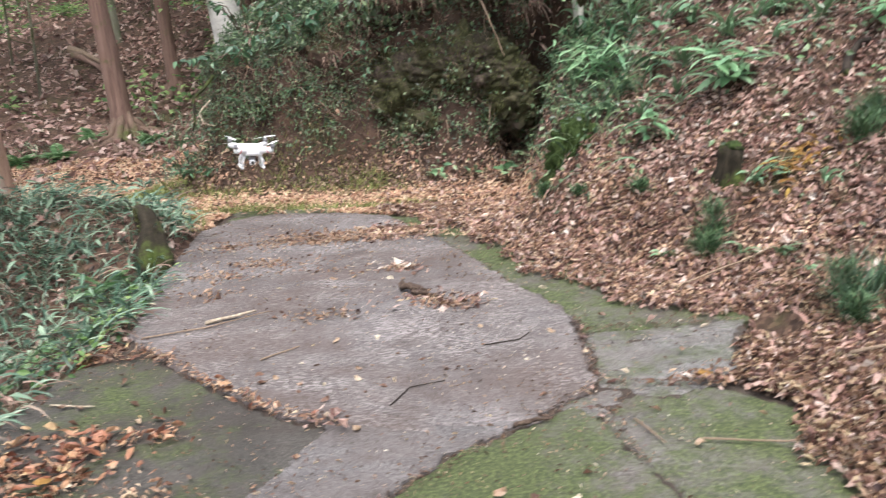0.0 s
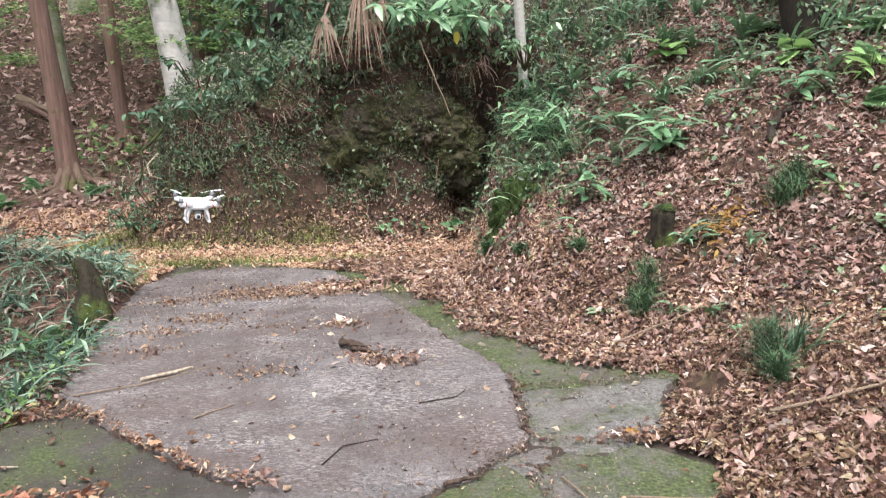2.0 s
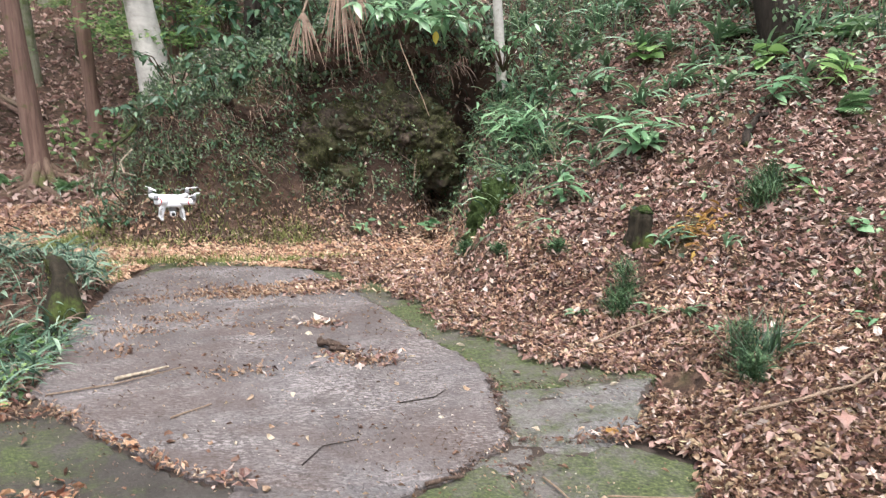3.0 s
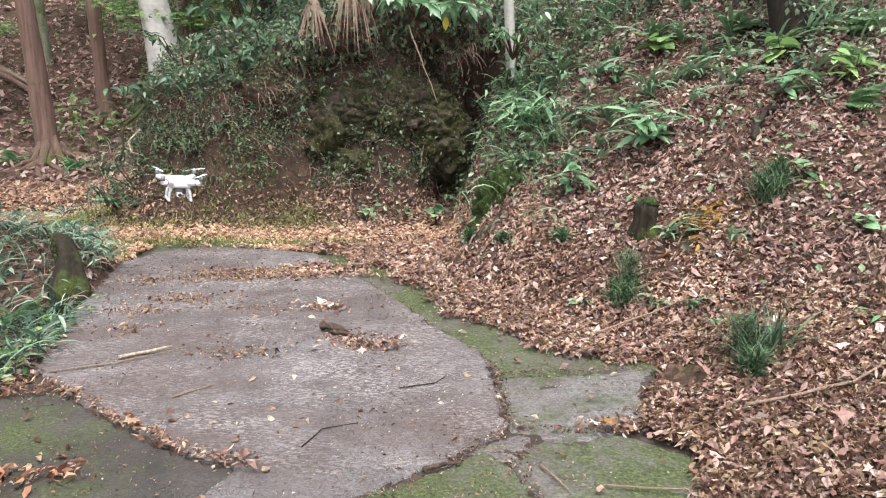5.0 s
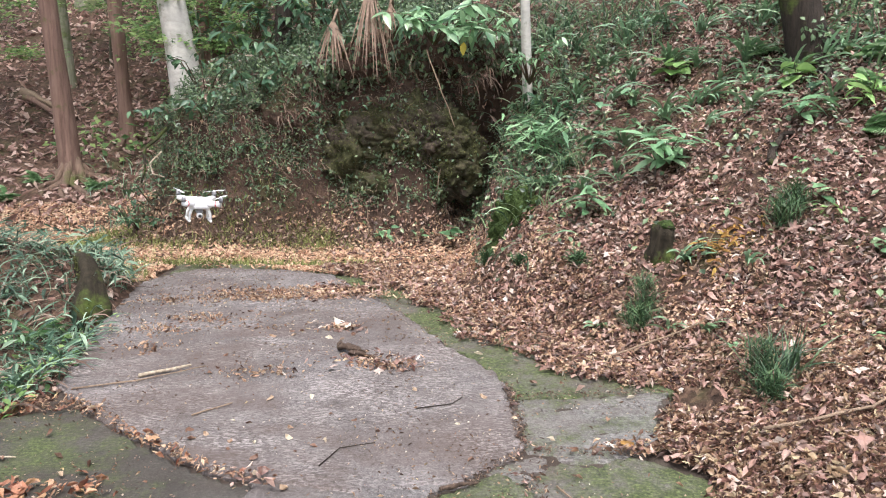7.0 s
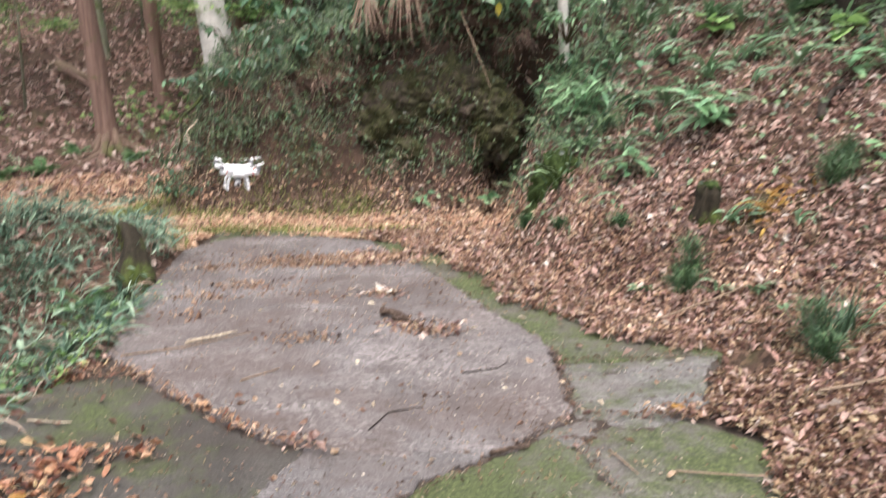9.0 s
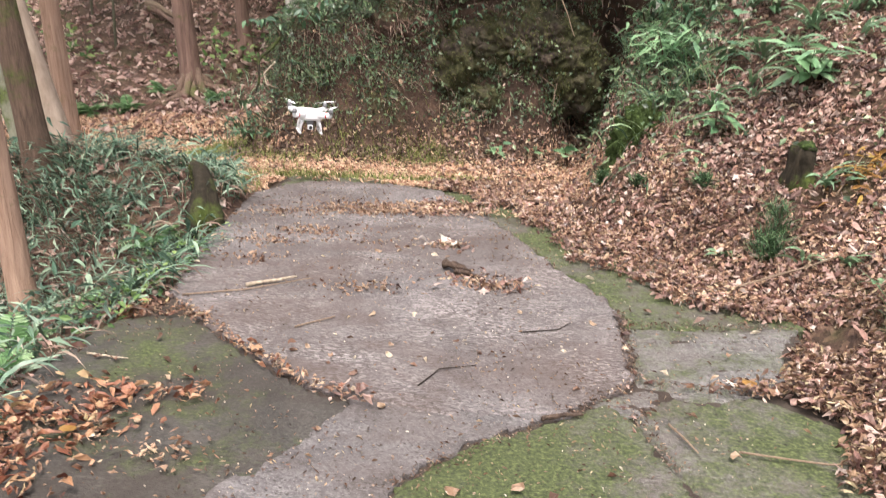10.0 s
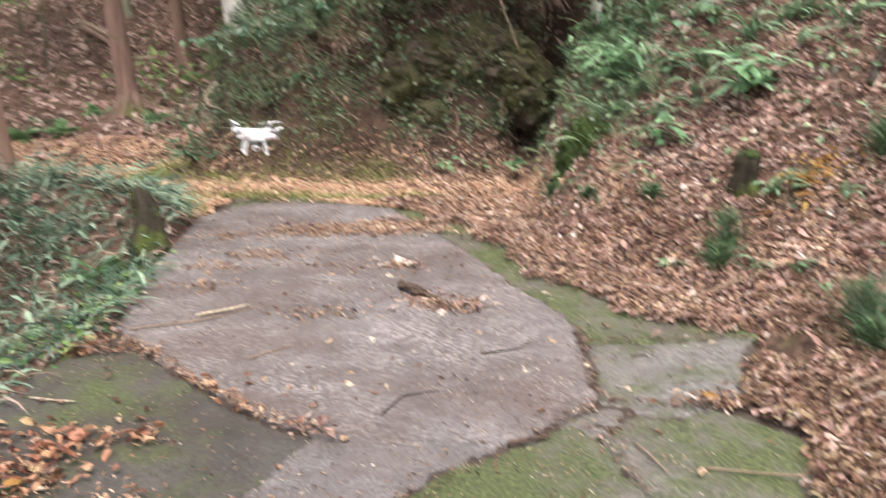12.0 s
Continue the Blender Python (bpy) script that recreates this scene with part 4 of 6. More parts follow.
# ---- trees ----
def tree(name, base, top, r0, material, label, tall=9.0, limbs=3, crown=1.6, roots=0, root_material=None, seed=0, bend=0.05, crown_mat=None, leaves=450):
    """A trunk from base through the point top, with limbs and a crown high above."""
    t = thing(name, base, label, "tree")
    lean = (Vector(top) - Vector(base)).normalized()
    pts, rad = [], []
    n = 22
    for i in range(n + 1):
        u = i / n
        w = Vector((noise.noise((seed, u * 3, 1)), noise.noise((seed, u * 3, 7)), 0)) * bend * u * 3
        pts.append(lean * (tall * u ** 1.25 - 0.15) + w)
        rad.append(r0 * (1 - 0.62 * u) * (1 + 0.5 * math.exp(-u ** 1.25 * tall / (1.6 * r0 + 0.05))))
    part("trunk", mesh_of("trunk", *tube(pts, rad, 18, 0.16, seed), material), t)
    for k in range(roots):
        a = 2 * math.pi * k / roots + 0.5 * seed
        d = Vector((math.cos(a), math.sin(a), 0))
        rp = [d * (r0 * 0.55) + Vector((0, 0, 0.2 + 0.06 * math.sin(3 * k)))]
        for j in range(1, 6):
            q = d * (r0 * 0.7 + 0.10 * j) + Vector((-d.y, d.x, 0)) * 0.05 * math.sin(j + k)
            q.z = float(ground_z(base[0] + q.x, base[1] + q.y)) - base[2] + 0.03 - 0.014 * j
            rp.append(q)
        part("root", mesh_of("root", *tube(rp, [0.04, 0.042, 0.034, 0.028, 0.02, 0.008], 8, 0.45, k), root_material or material), t)
    ends = []
    for k in range(limbs):
        a = 2.4 * k + seed
        s = pts[int(n * (0.72 + 0.2 * k / max(1, limbs)))]
        e = s + Vector((math.cos(a), math.sin(a), 0.5)) * crown * 0.8
        part("limb", mesh_of("limb", *tube([s, (s + e) / 2 + Vector((0, 0, 0.12)), e], [r0 * 0.3, r0 * 0.2, 0.01], 7, 0.1, k), material), t)
        ends.append(e)
    if crown > 0:
        ends.append(pts[-1])
        c = np.array([list(ends[i % len(ends)]) for i in range(26)]) + rng.normal(0, crown * 0.45, (26, 3)) * (1, 1, 0.6)
        pos = c[rng.integers(0, 26, leaves)] + rng.normal(0, 0.28, (leaves, 3))
        v, f = cloud(SMALL, pos, rng.normal(0, 1, (leaves, 3)), unit(rng.normal(0, 0.6, (leaves, 3)) + (0, 0, 1)), rng.uniform(0.09, 0.17, leaves))
        part("crown", mesh_of("crown", v, f, crown_mat or CROWN, False), t)
    return t


def build_trees():
    tree("cedar_tree", (-3.45, 8.2, float(ground_z(-3.45, 8.2)) - 0.05), (-3.57, 8.2, 2.2), 0.103, CEDAR, "reddish-barked cedar with exposed roots at the bend", 10, 3, 1.5, 13, CEDAR_MOSS, 1)
    tree("cedar_tree", (-3.2, 9.2, float(ground_z(-3.2, 9.2)) - 0.05), (-3.28, 9.2, 2.33), 0.085, CEDAR, "slim cedar behind the bend", 9, 3, 1.2, 4, CEDAR_MOSS, 2)
    tree("beech_tree", (-2.23, 8.3, float(ground_z(-2.23, 8.3)) - 0.15), (-2.40, 8.3, 2.2), 0.155, PALE, "pale smooth-barked tree leaning over the bank", 10, 4, 1.8, 0, None, 3)
    tree("slim_tree", (-4.55, 11.0, float(ground_z(-4.55, 11.0)) - 0.1), (-4.62, 11.0, 2.5), 0.075, GREYGREEN, "slim lichen-grey tree on the hill", 9, 2, 1.2, 0, None, 4)
    tree("hill_tree", (-5.33, 14.0, float(ground_z(-5.33, 14.0)) - 0.1), (-5.36, 14.0, 3.2), 0.22, GREYGREEN, "grey tree far up the hill", 10, 3, 1.8, 0, None, 5)
    tree("brown_tree", (-2.31, 9.3, float(ground_z(-2.31, 9.3)) - 0.1), (-2.34, 9.3, 2.3), 0.07, CEDAR, "slim brown trunk behind the pale tree", 9, 2, 1.2, 0, None, 6)
    tree("brown_tree", (-2.3, 9.9, float(ground_z(-2.3, 9.9)) - 0.1), (-2.29, 9.9, 2.4), 0.08, BROWN, "brown trunk behind the pale tree", 9, 2, 1.2, 0, None, 7)
    tree("dark_tree", (-1.23, 8.0, float(ground_z(-1.23, 8.0)) - 0.1), (-1.22, 8.0, 2.3), 0.085, DARKBARK, "dark crooked tree above the bank", 8, 3, 1.4, 0, None, 8, 0.12)
    tree("brown_tree", (-1.86, 10.2, float(ground_z(-1.86, 10.2)) - 0.1), (-1.88, 10.2, 2.9), 0.12, BROWN, "brown trunk up the hill", 9, 3, 1.5, 0, None, 9)
    tree("brown_tree", (-1.55, 11.5, float(ground_z(-1.55, 11.5)) - 0.1), (-1.58, 11.5, 3.4), 0.12, BROWN, "brown trunk up the hill", 9, 3, 1.5, 0, None, 10)
    tree("slim_tree", (1.06, 6.75, float(ground_z(1.06, 6.75)) - 0.1), (1.0, 6.75, 2.1), 0.045, PALE, "slim pale trunk above the hollow", 7, 2, 1.0, 0, None, 11)
    tree("dark_tree", (2.75, 5.25, float(ground_z(2.75, 5.25)) - 0.1), (2.6, 5.25, 1.95), 0.13, DARKBARK, "dark ivy-grown trunk on the slope", 8, 3, 1.5, 8, DARKBARK, 12)
    tree("dark_tree", (-0.2, 8.2, float(ground_z(-0.2, 8.2)) - 0.1), (-0.18, 8.2, 2.7), 0.10, DARKBARK, "dark trunk behind the dead palm leaves", 8, 3, 1.4, 0, None, 13)
    # trees below the verge
    tree("verge_tree", (-2.58, 3.75, float(ground_z(-2.58, 3.75)) - 0.1), (-2.66, 3.75, 1.3), 0.075, TANBARK, "tan-barked trunk below the road's edge", 8, 3, 1.4, 0, None, 14, 0.02)
    tree("verge_tree", (-3.12, 4.9, float(ground_z(-3.12, 4.9)) - 0.2), (-3.24, 4.9, 1.25), 0.10, BROWN, "dark mossy trunk among verge plants", 8, 3, 1.4, 0, None, 15, 0.02)
    tree("verge_tree", (-3.2, 5.45, float(ground_z(-3.2, 5.45)) - 0.2), (-3.56, 5.5, 1.25), 0.085, PALETAN, "pale peeling trunk leaning away", 8, 3, 1.4, 0, None, 16, 0.02)
    tree("verge_tree", (-3.66, 6.2, float(ground_z(-3.66, 6.2)) - 0.2), (-3.72, 6.2, 1.25), 0.085, TANBARK, "reddish-tan trunk beside the bend", 8, 3, 1.4, 0, None, 17, 0.02)
    tree("verge_tree", (-3.45, 5.3, float(ground_z(-3.45, 5.3)) - 0.2), (-3.85, 5.5, 1.25), 0.065, GREYGREEN, "grey-green trunk leaning over the verge", 8, 2, 1.2, 0, None, 18, 0.02)


build_trees()


# ---- the bank: rock, creepers, roots ----
def build_rock(name, at, size, seed, label, mat=ROCK, cut=6):
    """Lumpy rock with creases between its lumps."""
    bm = bmesh.new()
    bmesh.ops.create_icosphere(bm, subdivisions=cut, radius=1.0)
    o = Vector((seed * 3.1, seed * 1.7, seed * 0.9))
    for v in bm.verts:
        p = v.co.copy()
        q = Vector((p.x * size[0], p.y * size[1], p.z * size[2])) + o
        q += Vector((noise.noise(q * 3), noise.noise(q * 3 + o), 0)) * 0.06
        d = 0.09 * noise.noise(q * 2.4) + 0.10 * abs(noise.noise(q * 4.6)) + 0.09 * abs(noise.noise(q * 10 + o)) + 0.07 * abs(noise.noise(q * 21)) + 0.045 * noise.noise(q * 34) + 0.03 * abs(noise.noise(q * 58)) - 0.07
        v.co = Vector((p.x * size[0], p.y * size[1], p.z * size[2])) + p * d
    ob = new(name, mesh_from_bm(name, bm, mat))
    ob.matrix_basis = pose(*at)
    return tagged(ob, label, "rock")


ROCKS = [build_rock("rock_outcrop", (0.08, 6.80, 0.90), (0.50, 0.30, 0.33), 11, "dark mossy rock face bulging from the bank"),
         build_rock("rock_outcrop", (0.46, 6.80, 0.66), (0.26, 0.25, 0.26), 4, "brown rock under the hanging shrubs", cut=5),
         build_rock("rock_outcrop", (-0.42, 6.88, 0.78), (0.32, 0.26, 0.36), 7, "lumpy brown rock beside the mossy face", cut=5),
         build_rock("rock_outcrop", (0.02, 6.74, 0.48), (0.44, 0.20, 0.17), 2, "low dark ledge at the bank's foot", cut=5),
         build_rock("rock_outcrop", (-0.98, 7.02, 0.80), (0.46, 0.28, 0.46), 5, "dark earthy lump in the cut bank", SOIL),
         build_rock("rock_outcrop", (-1.6, 6.98, 0.55), (0.40, 0.24, 0.36), 9, "earthy lump hidden by creepers", SOIL, 5)]
build_rock("mossy_boulder", (0.78, 5.33, 0.35), (0.17, 0.15, 0.32), 8, "upright boulder covered in green moss", MOSS, 5)


def build_lip():
    """An added lip of earth and roots, put there to shade the bank."""
    pts = [(-0.95, 7.1, 1.3), (-0.65, 6.92, 1.46), (-0.3, 6.86, 1.58), (0.05, 6.84, 1.62), (0.4, 6.84, 1.62), (0.7, 6.95, 1.64), (0.95, 7.1, 1.68)]
    fine = []
    for a, b in zip(pts, pts[1:]):
        fine += [Vector(a).lerp(Vector(b), k / 8) for k in range(8)]
    fine.append(Vector(pts[-1]))
    rad = [0.19 * (0.55 + 0.45 * math.sin(math.pi * i / (len(fine) - 1))) for i in range(len(fine))]
    v, f = tube(fine, rad, 20, 0.5, 3)
    v = [Vector((p.x, p.y + 0.06 * noise.noise(p * 7), p.z + 0.05 * noise.noise(p * 11) + 0.35 * max(0.0, p.y - 6.85))) for p in v]
    tagged(new("bank_lip", mesh_of("bank_lip", v, f, SOIL)), "added lip of earth that shades the bank", "ground", kind="structure")
    n = 4600
    q = np.array([list(fine[k]) for k in rng.integers(0, len(fine), n)])
    a = rng.uniform(-1.2, 2.0, n)
    out = np.stack([rng.normal(0, 0.3, n), np.cos(a + 1.57) * 0 - np.abs(np.cos(a)), np.sin(a)], -1)
    out = unit(out)
    p = q + out * rng.uniform(0.15, 0.25, (n, 1)) + rng.normal(0, 0.03, (n, 3)) + np.maximum(np.sin(a), 0)[:, None] * (0, 0.25, 0.08) * rng.random((n, 1))
    hang = 260
    v, f = strips(q[:hang] + (0, -0.12, -0.05) + rng.normal(0, 0.06, (hang, 3)), rng.normal(-1.57, 0.6, hang), rng.uniform(0.1, 0.4, hang), rng.uniform(0.002, 0.006, hang), rng.uniform(70, 120, hang), rng.uniform(150, 185, hang), 4, 0.8)
    tagged(new("dead_stems", mesh_of("dead_stems", v, f, BANK_LITTER)), "rootlets hanging from the bank's added lip", "dead stems", kind="stuff")
    keep = rng.random(n) < 0.35 + 0.65 * (vnoise(p[:, 0], p[:, 2], 0.25, 58) > 0)
    p, out = p[keep], out[keep]
    v, f = cloud(SMALL, p, rng.normal(0, 0.6, p.shape) + (0, 0, -1), unit(out + rng.normal(0, 0.4, p.shape)), rng.uniform(0.025, 0.065, len(p)))
    tagged(new("creepers", mesh_of("creepers", v, f, IVY, False)), "creeping leaves hanging from the bank's added lip", "creepers", kind="stuff")


def on_bank(n, x0, x1, y0, y1, density):
    x, y = scatter(n, x0, x1, y0, y1, density)
    nor = ground_normal(x, y, 0.05)
    return np.stack([x, y, ground_z(x, y)], -1), nor


def build_creepers():
    def thick(x, y):
        h = height(x, y)
        left = np.maximum(ramp(-x, 0.7, 1.3), 0.16)
        return np.clip((0.06 + 0.7 * ramp(vnoise(x, 3 * height(x, y), 0.3, 51) + 0.5 * vnoise(x, 4 * height(x, y), 0.12, 59), -0.05, 0.6)) * left + 0.7 * ramp(h, 1.2, 1.6), 0, 1) * ramp(h, 0.2, 0.42)
    p, nor = on_bank(60000, -2.75, 0.75, 6.3, 8.2, thick)
    n = len(p)
    out = unit(nor + (0, -0.5, 0.2))
    p = p + out * (rng.random((n, 1)) ** 1.6 * 0.2)
    v, f = cloud(LEAF_D, p, rng.normal(0, 1, (n, 3)) + (0, 0, -0.6), unit(out + rng.normal(0, 0.7, (n, 3))), rng.uniform(0.018, 0.055, n), rng.uniform(0.8, 1.8, n))
    tagged(new("creepers", mesh_of("creepers", v, f, IVY, False)), "dark green creeping leaves over the cut bank", "creepers", kind="stuff")

    p, nor = on_bank(60000, -2.6, 0.7, 6.3, 7.6, lambda x, y: (0.13 + 0.8 * ramp(vnoise(x, 3 * height(x, y), 0.4, 61), -0.1, 0.5)) * ramp(height(x, y), 0.2, 0.45))
    n = len(p)
    p = p + unit(nor + (0, -0.5, 0.2)) * (rng.random((n, 1)) * 0.06)
    v, f = cloud(SMALL, p, rng.normal(0, 1, (n, 3)), unit(nor + rng.normal(0, 0.6, (n, 3))), rng.uniform(0.012, 0.034, n))
    tagged(new("creepers", mesh_of("creepers", v, f, IVY, False)), "tiny green leaves and moss on bare earth", "creepers", kind="stuff")

    # plants that hold on to the rock
    for rock in ROCKS:
        spots = [v for v in rock.data.vertices if v.normal.y < 0.2]
        moss = [spots[k] for k in rng.integers(0, len(spots), 9000)]
        co, nor = np.array([list(v.co) for v in moss]), np.array([list(v.normal) for v in moss])
        at = co + np.array(rock.matrix_basis.translation)
        keep = rng.random(len(co)) < ramp(vnoise(at[:, 0], at[:, 2], 0.3, 91) + 0.5 * vnoise(at[:, 0], at[:, 2], 0.09, 92) + 0.3 * nor[:, 2], 0.05, 0.6)
        co, nor = co[keep], nor[keep]
        v, f = cloud(SMALL, co + nor * 0.004, rng.normal(0, 0.8, co.shape) + (0, 0, -0.5), unit(nor + rng.normal(0, 0.5, co.shape)), rng.uniform(0.008, 0.022, len(co)))
        part("moss", mesh_of("moss", v, f, OLIVE, False), rock, "olive moss tufts on the rock")
        spots = [spots[k] for k in rng.integers(0, len(spots), 3200)]
        p = np.array([list(v.co) for v in spots]) + np.array(rock.matrix_basis.translation)
        nor = np.array([list(v.normal) for v in spots])
        keep = rng.random(len(p)) < 0.04 + 0.7 * ramp(vnoise(p[:, 0], p[:, 2], 0.22, 62) + 0.6 * vnoise(p[:, 0], p[:, 2], 0.08, 63), 0.05, 0.7)
        p, nor = p[keep], nor[keep]
        n = len(p)
        p = p + nor * rng.random((n, 1)) * 0.04
        v, f = cloud(SMALL, p, rng.normal(0, 0.7, (n, 3)) + (0, 0, -0.7), unit(nor + rng.normal(0, 0.5, (n, 3))), rng.uniform(0.012, 0.042, n))
        tagged(new("creepers", mesh_of("creepers", v, f, IVY, False)), "small creeping leaves rooted in the rock", "creepers", kind="stuff")

    # undergrowth on the slope and its nose
    def green(x, y):
        h = height(x, y)
        nose = 1.0 * blob(x, y, 0.95, 5.85, 0.3, 0.6) + 0.9 * blob(x, y, 1.2, 6.75, 0.4, 0.6) + 0.55 * ramp(h, 0.7, 1.4) * (0.25 + 0.75 * ramp(vnoise(x, y, 0.45, 52), -0.1, 0.5))
        return np.clip(nose + 0.04 * ramp(h, 0.15, 0.4) + 0.6 * blob(x, y, -0.2, 6.38, 0.6, 0.12), 0, 1) * ramp(h, 0.05, 0.15)
    p, nor = on_bank(30000, -0.7, 3.6, 3.2, 8.2, green)
    n = len(p)
    p = p + unit(nor + (0, -0.3, 0.7)) * (rng.random((n, 1)) ** 1.4 * 0.17)
    v, f = cloud(SMALL, p, rng.normal(0, 1, (n, 3)), unit(nor + rng.normal(0, 0.5, (n, 3)) + (0, -0.3, 0.6)), rng.uniform(0.025, 0.06, n))
    tagged(new("undergrowth", mesh_of("undergrowth", v, f, IVY, False)), "low dark green leaves on the upper slope", "undergrowth", kind="stuff")
    # bright small leaves between
    p, nor = on_bank(4500, 0.6, 3.4, 3.2, 8.0, lambda x, y: (0.01 + 0.8 * ramp(vnoise(x, y, 0.28, 53) + 0.4 * vnoise(x, y, 0.1, 54), 0.45, 0.8)) * ramp(height(x, y), 0.12, 0.4))
    n = len(p)
    p = p + (0, 0, 0.05) + rng.normal(0, 0.03, (n, 3))
    v, f = cloud(LEAF_A, p, rng.normal(0, 1, (n, 3)), unit(rng.normal(0, 0.4, (n, 3)) + (0, -0.3, 1)), rng.uniform(0.02, 0.05, n))
    tagged(new("undergrowth", mesh_of("undergrowth", v, f, FERN, False)), "scattered bright seedling leaves on the slope", "undergrowth", kind="stuff")
    # straps in the undergrowth
    p, nor = on_bank(9000, 0.55, 3.5, 4.6, 8.2, lambda x, y: np.clip(blob(x, y, 0.98, 5.85, 0.28, 0.6) * 0.8 + 0.5 * blob(x, y, 1.2, 6.8, 0.35, 0.5) + 0.36 * ramp(height(x, y), 0.9, 1.6) * ramp(vnoise(x, y, 0.5, 54), 0.0, 0.5), 0, 1))
    n = len(p)
    v, f = strips(p, rng.normal(-1.57, 1.1, n), rng.uniform(0.14, 0.42, n), rng.uniform(0.007, 0.016, n), rng.uniform(10, 40, n), rng.uniform(80, 150, n))
    tagged(new("grass", mesh_of("grass", v, f, GRASSY)), "arching dark green grass on the upper slope", "grass", kind="stuff")
    # moss and short grass at the far edge and inside of the bend
    x, y = scatter(70000, -4.8, 0.4, 4.9, 7.2, lambda x, y: 0.8 * moss_band(x, y) * (1 - bare_road(x, y)))
    n = len(x)
    p = np.stack([x, y, surface(x, y)], -1)
    v, f = strips(p, rng.uniform(0, 6.28, n), rng.uniform(0.03, 0.08, n), rng.uniform(0.004, 0.009, n), rng.uniform(10, 40, n), rng.uniform(40, 110, n), 2)
    tagged(new("moss", mesh_of("moss", v, f, MOSS_BLADE)), "short yellow-green moss and grass along the road", "moss", kind="stuff")
    # creepers on the hill and round the trees
    x, y = scatter(12000, -9, -1.0, 8.6, 17, lambda x, y: ramp(vnoise(x, y, 1.1, 56), 0.05, 0.5))
    n = len(x)
    p = np.stack([x, y, ground_z(x, y) + rng.random(n) ** 2 * 0.35], -1)
    v, f = cloud(SMALL, p, rng.normal(0, 1, (n, 3)), unit(rng.normal(0, 0.5, (n, 3)) + (0, -0.3, 1)), rng.uniform(0.05, 0.11, n))
    tagged(new("undergrowth", mesh_of("undergrowth", v, f, MAPLE, False)), "light green undergrowth on the wooded hill", "undergrowth", kind="stuff")
    x, y = scatter(6500, -3.0, -2.1, 8.4, 10.2, lambda x, y: ramp(vnoise(x, y, 0.5, 88), -0.1, 0.4) * (0.2 + 0.8 * blob(x, y, -2.6, 9.3, 0.4, 0.8)))
    n = len(x)
    p = np.stack([x, y, ground_z(x, y) + rng.random(n) ** 1.3 * 0.55], -1)
    v, f = cloud(SMALL, p, rng.normal(0, 1, (n, 3)), unit(rng.normal(0, 0.4, (n, 3)) + (0, -0.4, 1)), rng.uniform(0.03, 0.08, n))
    tagged(new("undergrowth", mesh_of("undergrowth", v, f, MAPLE, False)), "bright leafy undergrowth beside the slim cedar", "undergrowth", kind="stuff")
    x, y = scatter(4200, -6.5, -2.0, 6.95, 8.6, lambda x, y: 0.3 * ramp(vnoise(x, y, 0.6, 57), 0.1, 0.5) + blob(x, y, -2.35, 7.0, 0.35, 0.3))
    n = len(x)
    p = np.stack([x, y, ground_z(x, y)], -1)
    v, f = strips(p, rng.uniform(0, 6.28, n), rng.uniform(0.08, 0.25, n), rng.uniform(0.006, 0.012, n), rng.uniform(5, 40, n), rng.uniform(70, 140, n), 4)
    tagged(new("grass", mesh_of("grass", v, f, GRASSY)), "grass tufts at the foot of the hill", "grass", kind="stuff")


build_creepers()
build_lip()


